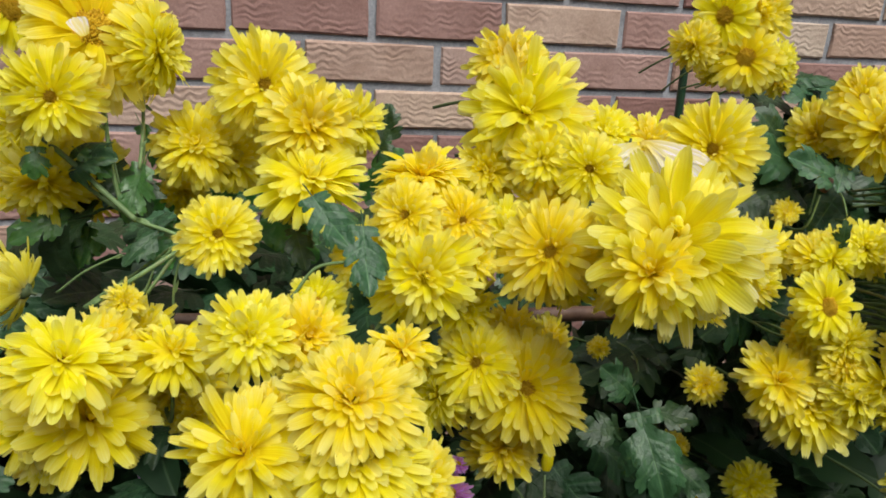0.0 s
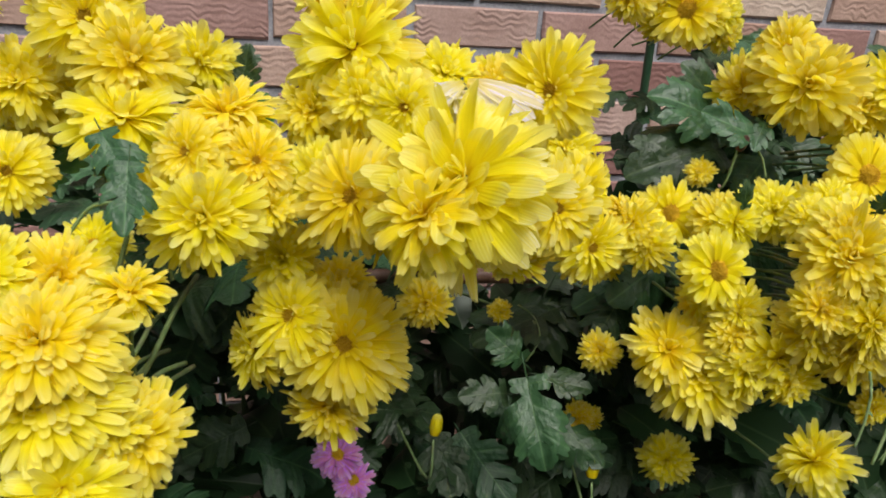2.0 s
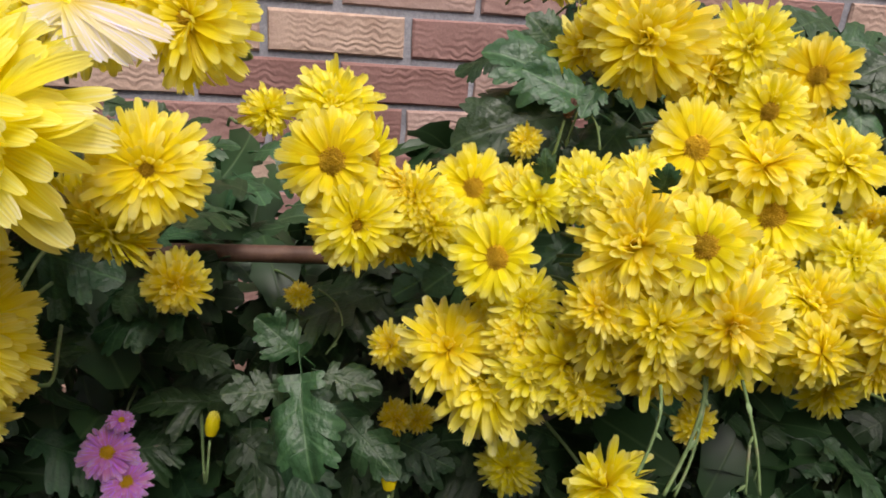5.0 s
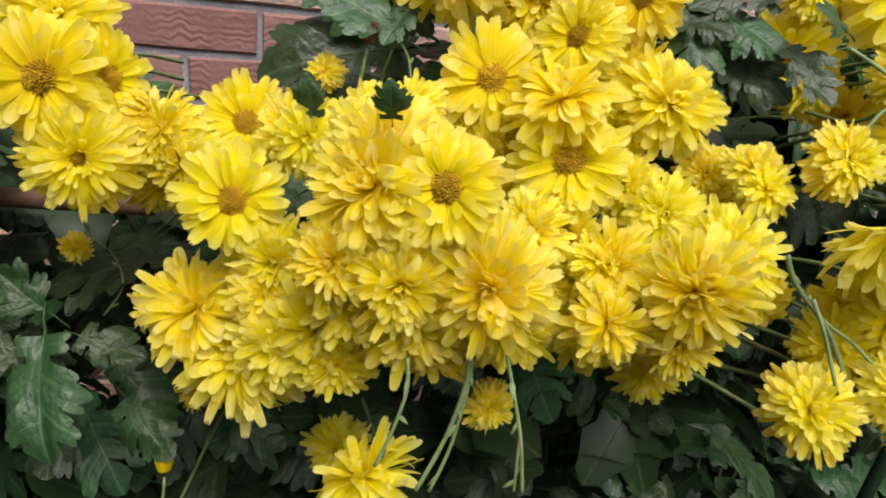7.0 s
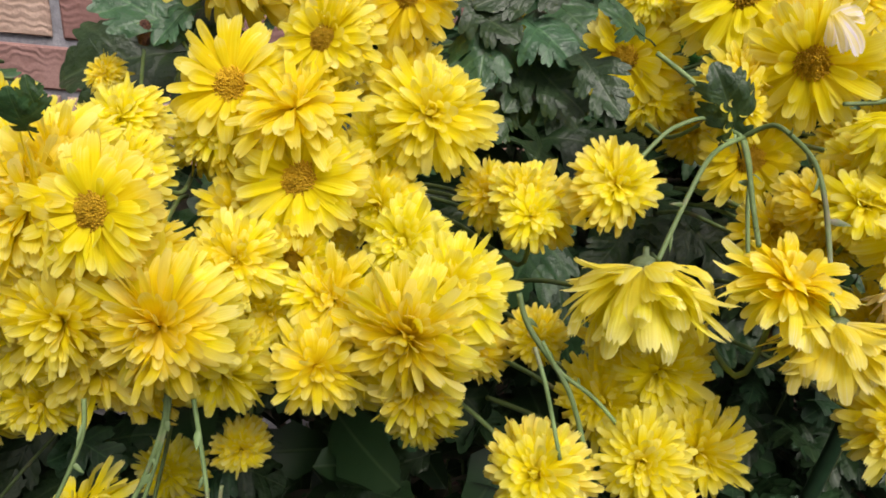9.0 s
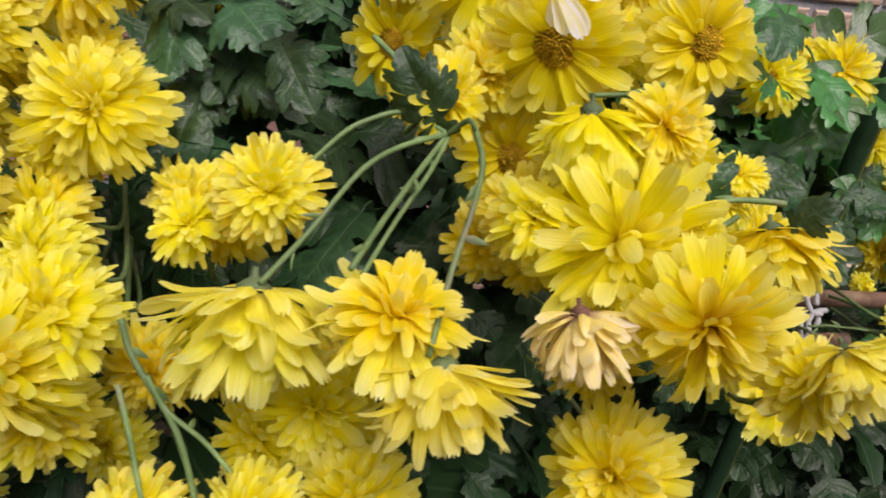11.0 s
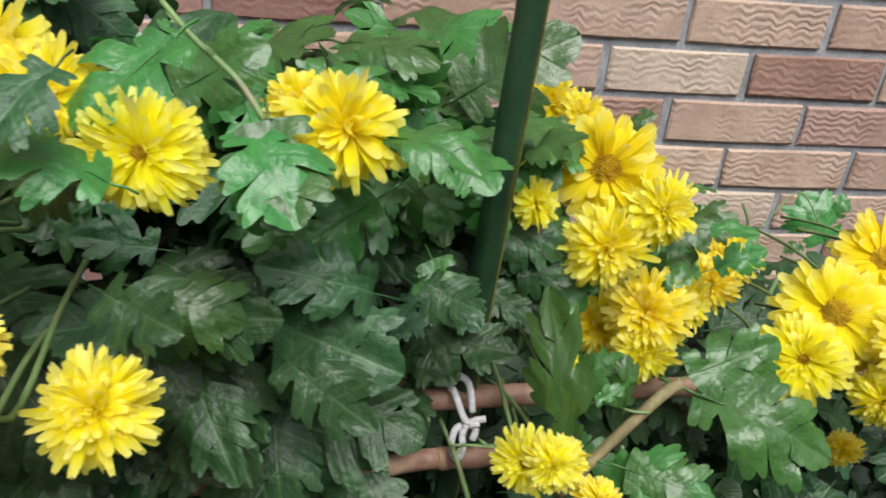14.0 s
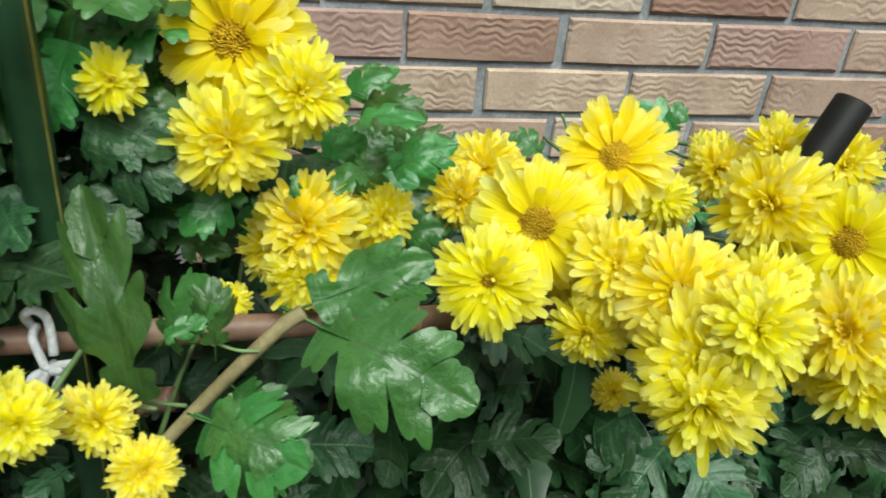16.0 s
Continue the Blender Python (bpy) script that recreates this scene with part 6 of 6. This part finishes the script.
wet_leaf(p5, (1.010, -0.660, 0.760), (0.984, -0.660, 0.772), 0.80, 2, 0.6)
wet_leaf(p5, (0.978, -0.665, 0.866), (0.931, -0.675, 0.856), 0.75, 0, 1.0)
wet_leaf(p5, (0.951, -0.670, 0.851), (0.925, -0.685, 0.842), 0.70, 1, 0.9)
wet_leaf(p5, (0.924, -0.665, 0.826), (0.958, -0.680, 0.812), 0.70, 2, 0.8)
wet_leaf(p5, (0.936, -0.675, 0.805), (0.968, -0.685, 0.796), 0.70, 3, 0.8)
wet_leaf(p5, (0.961, -0.680, 0.783), (0.934, -0.690, 0.781), 0.70, 4, 0.8)
wet_leaf(p5, (1.044, -0.660, 0.831), (1.071, -0.665, 0.822), 0.70, 1, 0.9)
wet_leaf(p5, (0.959, -0.685, 0.775), (0.985, -0.690, 0.769), 0.70, 0, 0.8)
wet_leaf(p5, (1.059, -0.640, 0.797), (1.087, -0.640, 0.802), 0.70, 2, 0.8)
wet_leaf(p5, (1.032, -0.650, 0.825), (1.059, -0.650, 0.841), 0.60, 3, 0.8)
wet_leaf(p5, (0.990, -0.768, 0.782), (0.990, -0.760, 0.804), 0.55, 2, 0.4)
wet_leaf(p5, (0.975, -0.770, 0.787), (0.990, -0.765, 0.792), 0.50, 0, 0.6)
wet_leaf(p5, (1.042, -0.660, 0.802), (1.068, -0.670, 0.792), 0.70, 4, 0.8)
wet_leaf(p5, (0.905, -0.700, 0.784), (0.916, -0.700, 0.807), 0.90, 1, 0.6)
wet_leaf(p5, (0.928, -0.645, 0.829), (0.961, -0.655, 0.838), 0.70, 4, 1.0)
wet_leaf(p5, (0.851, -0.775, 0.904), (0.841, -0.785, 0.871), 0.75, 0, 0.6)
wet_leaf(p5, (0.881, -0.755, 0.872), (0.843, -0.765, 0.849), 0.65, 1, 0.7)
wet_leaf(p4, (0.805, -0.790, 0.853), (0.837, -0.790, 0.840), 0.75, 2, 0.8)
wet_leaf(p5, (0.841, -0.755, 0.824), (0.891, -0.770, 0.799), 0.62, 3, 0.6)
wet_leaf(p4, (0.801, -0.775, 0.828), (0.828, -0.790, 0.765), 0.62, 4, 0.6)
wet_leaf(p5, (0.900, -0.715, 0.812), (0.926, -0.720, 0.792), 0.85, 0, 0.9)
wet_leaf(p5, (0.881, -0.700, 0.843), (0.906, -0.710, 0.839), 0.60, 1, 0.7)
wet_leaf(p5, (0.901, -0.685, 0.859), (0.929, -0.695, 0.837), 0.70, 2, 0.6)
wet_leaf(p5, (0.911, -0.680, 0.879), (0.883, -0.690, 0.873), 0.70, 3, 0.8)
wet_leaf(p5, (0.899, -0.665, 0.876), (0.908, -0.675, 0.914), 0.62, 4, 0.5)
wet_leaf(p5, (0.943, -0.685, 0.879), (0.970, -0.695, 0.867), 0.80, 0, 0.7)
wet_leaf(p5, (0.948, -0.670, 0.842), (0.965, -0.680, 0.811), 0.80, 1, 0.6)
wet_leaf(p5, (0.921, -0.675, 0.868), (0.901, -0.685, 0.855), 0.80, 2, 0.7)
wet_leaf(p5, (0.914, -0.700, 0.830), (0.922, -0.710, 0.803), 0.60, 3, 0.6)
wet_leaf(p4, (0.857, -0.740, 0.886), (0.880, -0.750, 0.873), 0.70, 4, 0.7)
wet_leaf(p4, (0.808, -0.735, 0.903), (0.842, -0.735, 0.922), 0.75, 1, 0.8)
wet_leaf(p4, (0.851, -0.700, 0.903), (0.888, -0.700, 0.897), 0.60, 2, 0.8)
wet_leaf(p5, (0.934, -0.665, 0.847), (0.966, -0.675, 0.823), 0.70, 0, 0.6)
wet_leaf(p5, (0.968, -0.660, 0.869), (0.939, -0.665, 0.858), 0.70, 3, 0.7)
wet_leaf(p5, (0.906, -0.700, 0.878), (0.925, -0.710, 0.856), 0.70, 4, 0.7)
wet_leaf(p5, (0.893, -0.730, 0.869), (0.913, -0.740, 0.854), 0.70, 2, 0.6)
wet_leaf(p5, (0.933, -0.685, 0.794), (0.960, -0.690, 0.809), 0.70, 1, 0.6)

# ---------------------------------------------------------------- the mass of leaves behind and under the blooms
TOP = [(-0.6, 0.83), (-0.15, 0.83), (0.05, 0.84), (0.22, 0.83), (0.30, 0.77), (0.38, 0.77), (0.43, 0.88), (0.56, 0.90), (0.66, 0.88), (0.80, 0.88), (0.90, 0.90), (0.96, 0.86), (1.0, 0.76), (1.06, 0.69), (1.3, 0.67), (1.9, 0.66)]
FRONT = [(-0.6, -0.74), (0.1, -0.77), (0.5, -0.76), (0.66, -0.76), (0.74, -0.73), (0.84, -0.70), (0.89, -0.68), (0.95, -0.65), (1.1, -0.62), (1.9, -0.60)]


def along(table, x):
    for (x0, v0), (x1, v1) in zip(table, table[1:]):
        if x <= x1:
            return v0 + (v1 - v0) * min(max((x - x0) / (x1 - x0), 0), 1)
    return table[-1][1]


fill = random.Random(11)
OWNERS = [(-0.02, p1), (0.29, p2), (0.60, p3), (0.84, p4), (1.05, p5), (9.0, p6)]
for k in range(1500):
    x = fill.uniform(-0.45, 1.75)
    top = along(TOP, x)
    z = top - (top - 0.30) * fill.random() ** 1.3
    y = along(FRONT, x) - (0.04 if z < 0.69 and x > 0.88 else 0.0) + 0.22 * fill.random() ** 1.4 + max(0.0, z - 0.70) * 0.3
    if 0.76 < x < 0.97 and z < 0.80:
        y += 0.10
    if x > 0.97 and z < 0.74:
        y += 0.06
    if x < 0.70 and z < 0.74:
        y += 0.035
    size = fill.uniform(0.045, 0.075)
    a = fill.uniform(0, 6.283)
    droop = fill.uniform(-0.9, 0.25) if z < top - 0.10 else fill.uniform(-0.35, 0.3)
    way = Vector((math.cos(a), math.sin(a) * 0.5 - 0.35, droop)).normalized()
    foot = Vector((x, y, z))
    owner = next(p for lim, p in OWNERS if x < lim)
    # near the top mostly the brighter wet copy, lit look painted in
    lay_leaf(owner, fill.choice(SMALL_LIT_WET_LEAVES if x > 0.76 and fill.random() < 0.75 and z > 0.82 else SMALL_LEAVES), foot, foot + way * size, fill.uniform(0.6, 0.85), Vector((fill.gauss(0, 0.45), -0.30, 0.85 + fill.gauss(0, 0.3))))


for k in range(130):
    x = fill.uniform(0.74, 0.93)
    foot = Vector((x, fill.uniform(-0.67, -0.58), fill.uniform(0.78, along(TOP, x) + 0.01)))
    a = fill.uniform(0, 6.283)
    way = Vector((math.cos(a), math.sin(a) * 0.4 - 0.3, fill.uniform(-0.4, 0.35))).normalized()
    # wet copy coloured as lit above 0.86 m, darker plain copy for shade below
    lay_leaf(p4 if x < 0.84 else p5, fill.choice(SMALL_LIT_WET_LEAVES if foot.z > 0.86 else SMALL_LEAVES), foot, foot + way * fill.uniform(0.045, 0.07), fill.uniform(0.6, 0.85), Vector((fill.gauss(0, 0.35), -0.45, 0.9 + fill.gauss(0, 0.2))))

for k in range(130):
    x = fill.uniform(0.38, 0.865) if k % 3 else fill.uniform(-0.35, 0.17)
    foot = Vector((x, -0.725 - 0.02 * fill.random() - 0.018 * max(0.0, x), 0.80 - 0.035 * x + fill.uniform(-0.03, 0.035)))
    a = fill.uniform(0, 6.283)
    way = Vector((math.cos(a), math.sin(a) * 0.3 - 0.2, fill.uniform(-0.9, 0.0))).normalized()
    lay_leaf(next(p for lim, p in OWNERS if x < lim), fill.choice(SMALL_LEAVES), foot, foot + way * fill.uniform(0.045, 0.07), fill.uniform(0.6, 0.85), Vector((fill.gauss(0, 0.4), -0.7, 0.5 + fill.gauss(0, 0.3))))

for k in range(90):
    x = fill.uniform(0.55, 0.74)
    foot = Vector((x, fill.uniform(-0.65, -0.54), fill.uniform(0.82, 0.95)))
    a = fill.uniform(0, 6.283)
    way = Vector((math.cos(a), math.sin(a) * 0.4 - 0.3, fill.uniform(-0.6, 0.2))).normalized()
    lay_leaf(p3 if x < 0.60 else p4, fill.choice(SMALL_LEAVES), foot, foot + way * fill.uniform(0.045, 0.07), fill.uniform(0.65, 0.9), Vector((fill.gauss(0, 0.4), -0.6, 0.7 + fill.gauss(0, 0.2))))

# the leaves deep inside the bed, past counting
def inner_leaves(count):
    low = []
    for k in range(9):
        v = k / 8
        w = 0.30 * math.sin(math.pi * min(v + 0.02, 1)) ** 0.6 * (0.65 + 0.35 * abs(math.sin(9 * v)))
        low.append(((-w, v + 0.3 * w, -0.3 * v * v + 0.2 * w), (0, v, -0.3 * v * v), (w, v + 0.3 * w, -0.3 * v * v + 0.2 * w)))
    low = np.array(low).reshape(-1, 3)
    quads = [(3 * i + j, 3 * i + j + 1, 3 * i + j + 4, 3 * i + j + 3) for i in range(8) for j in range(2)]
    verts, faces = [], []
    while len(verts) < count:
        x = fill.uniform(-0.7, 2.0)
        y = along(FRONT, x) + 0.06 + 0.36 * fill.random()
        z = fill.uniform(0.02, along(TOP, x) - 0.03 - 0.25 * max(0.0, y + 0.62))
        m = np.array(Euler((fill.uniform(-0.9, 0.9), fill.uniform(-0.9, 0.9), fill.uniform(0, 6.28))).to_matrix())
        faces += [[len(verts) * len(low) + i for i in q] for q in quads]
        verts.append(low * fill.uniform(0.05, 0.085) @ m.T + (x, y, z))
    me = bpy.data.meshes.new("inner_leaves")
    me.from_pydata(np.concatenate(verts).tolist(), [], faces)
    layer = me.uv_layers.new(name="UVMap")
    flat = np.array([(p[0] + 0.5, p[1]) for p in low])
    index = np.array([l.vertex_index for l in me.loops]) % len(low)
    layer.data.foreach_set("uv", flat[index].ravel())
    for p in me.polygons:
        p.use_smooth = True
    return me


mass = part("inner_leaves", inner_leaves(5200), LEAF, None, "dense dark green leaves deep inside the flower bed")
tagged(mass, category="foliage", kind="stuff")
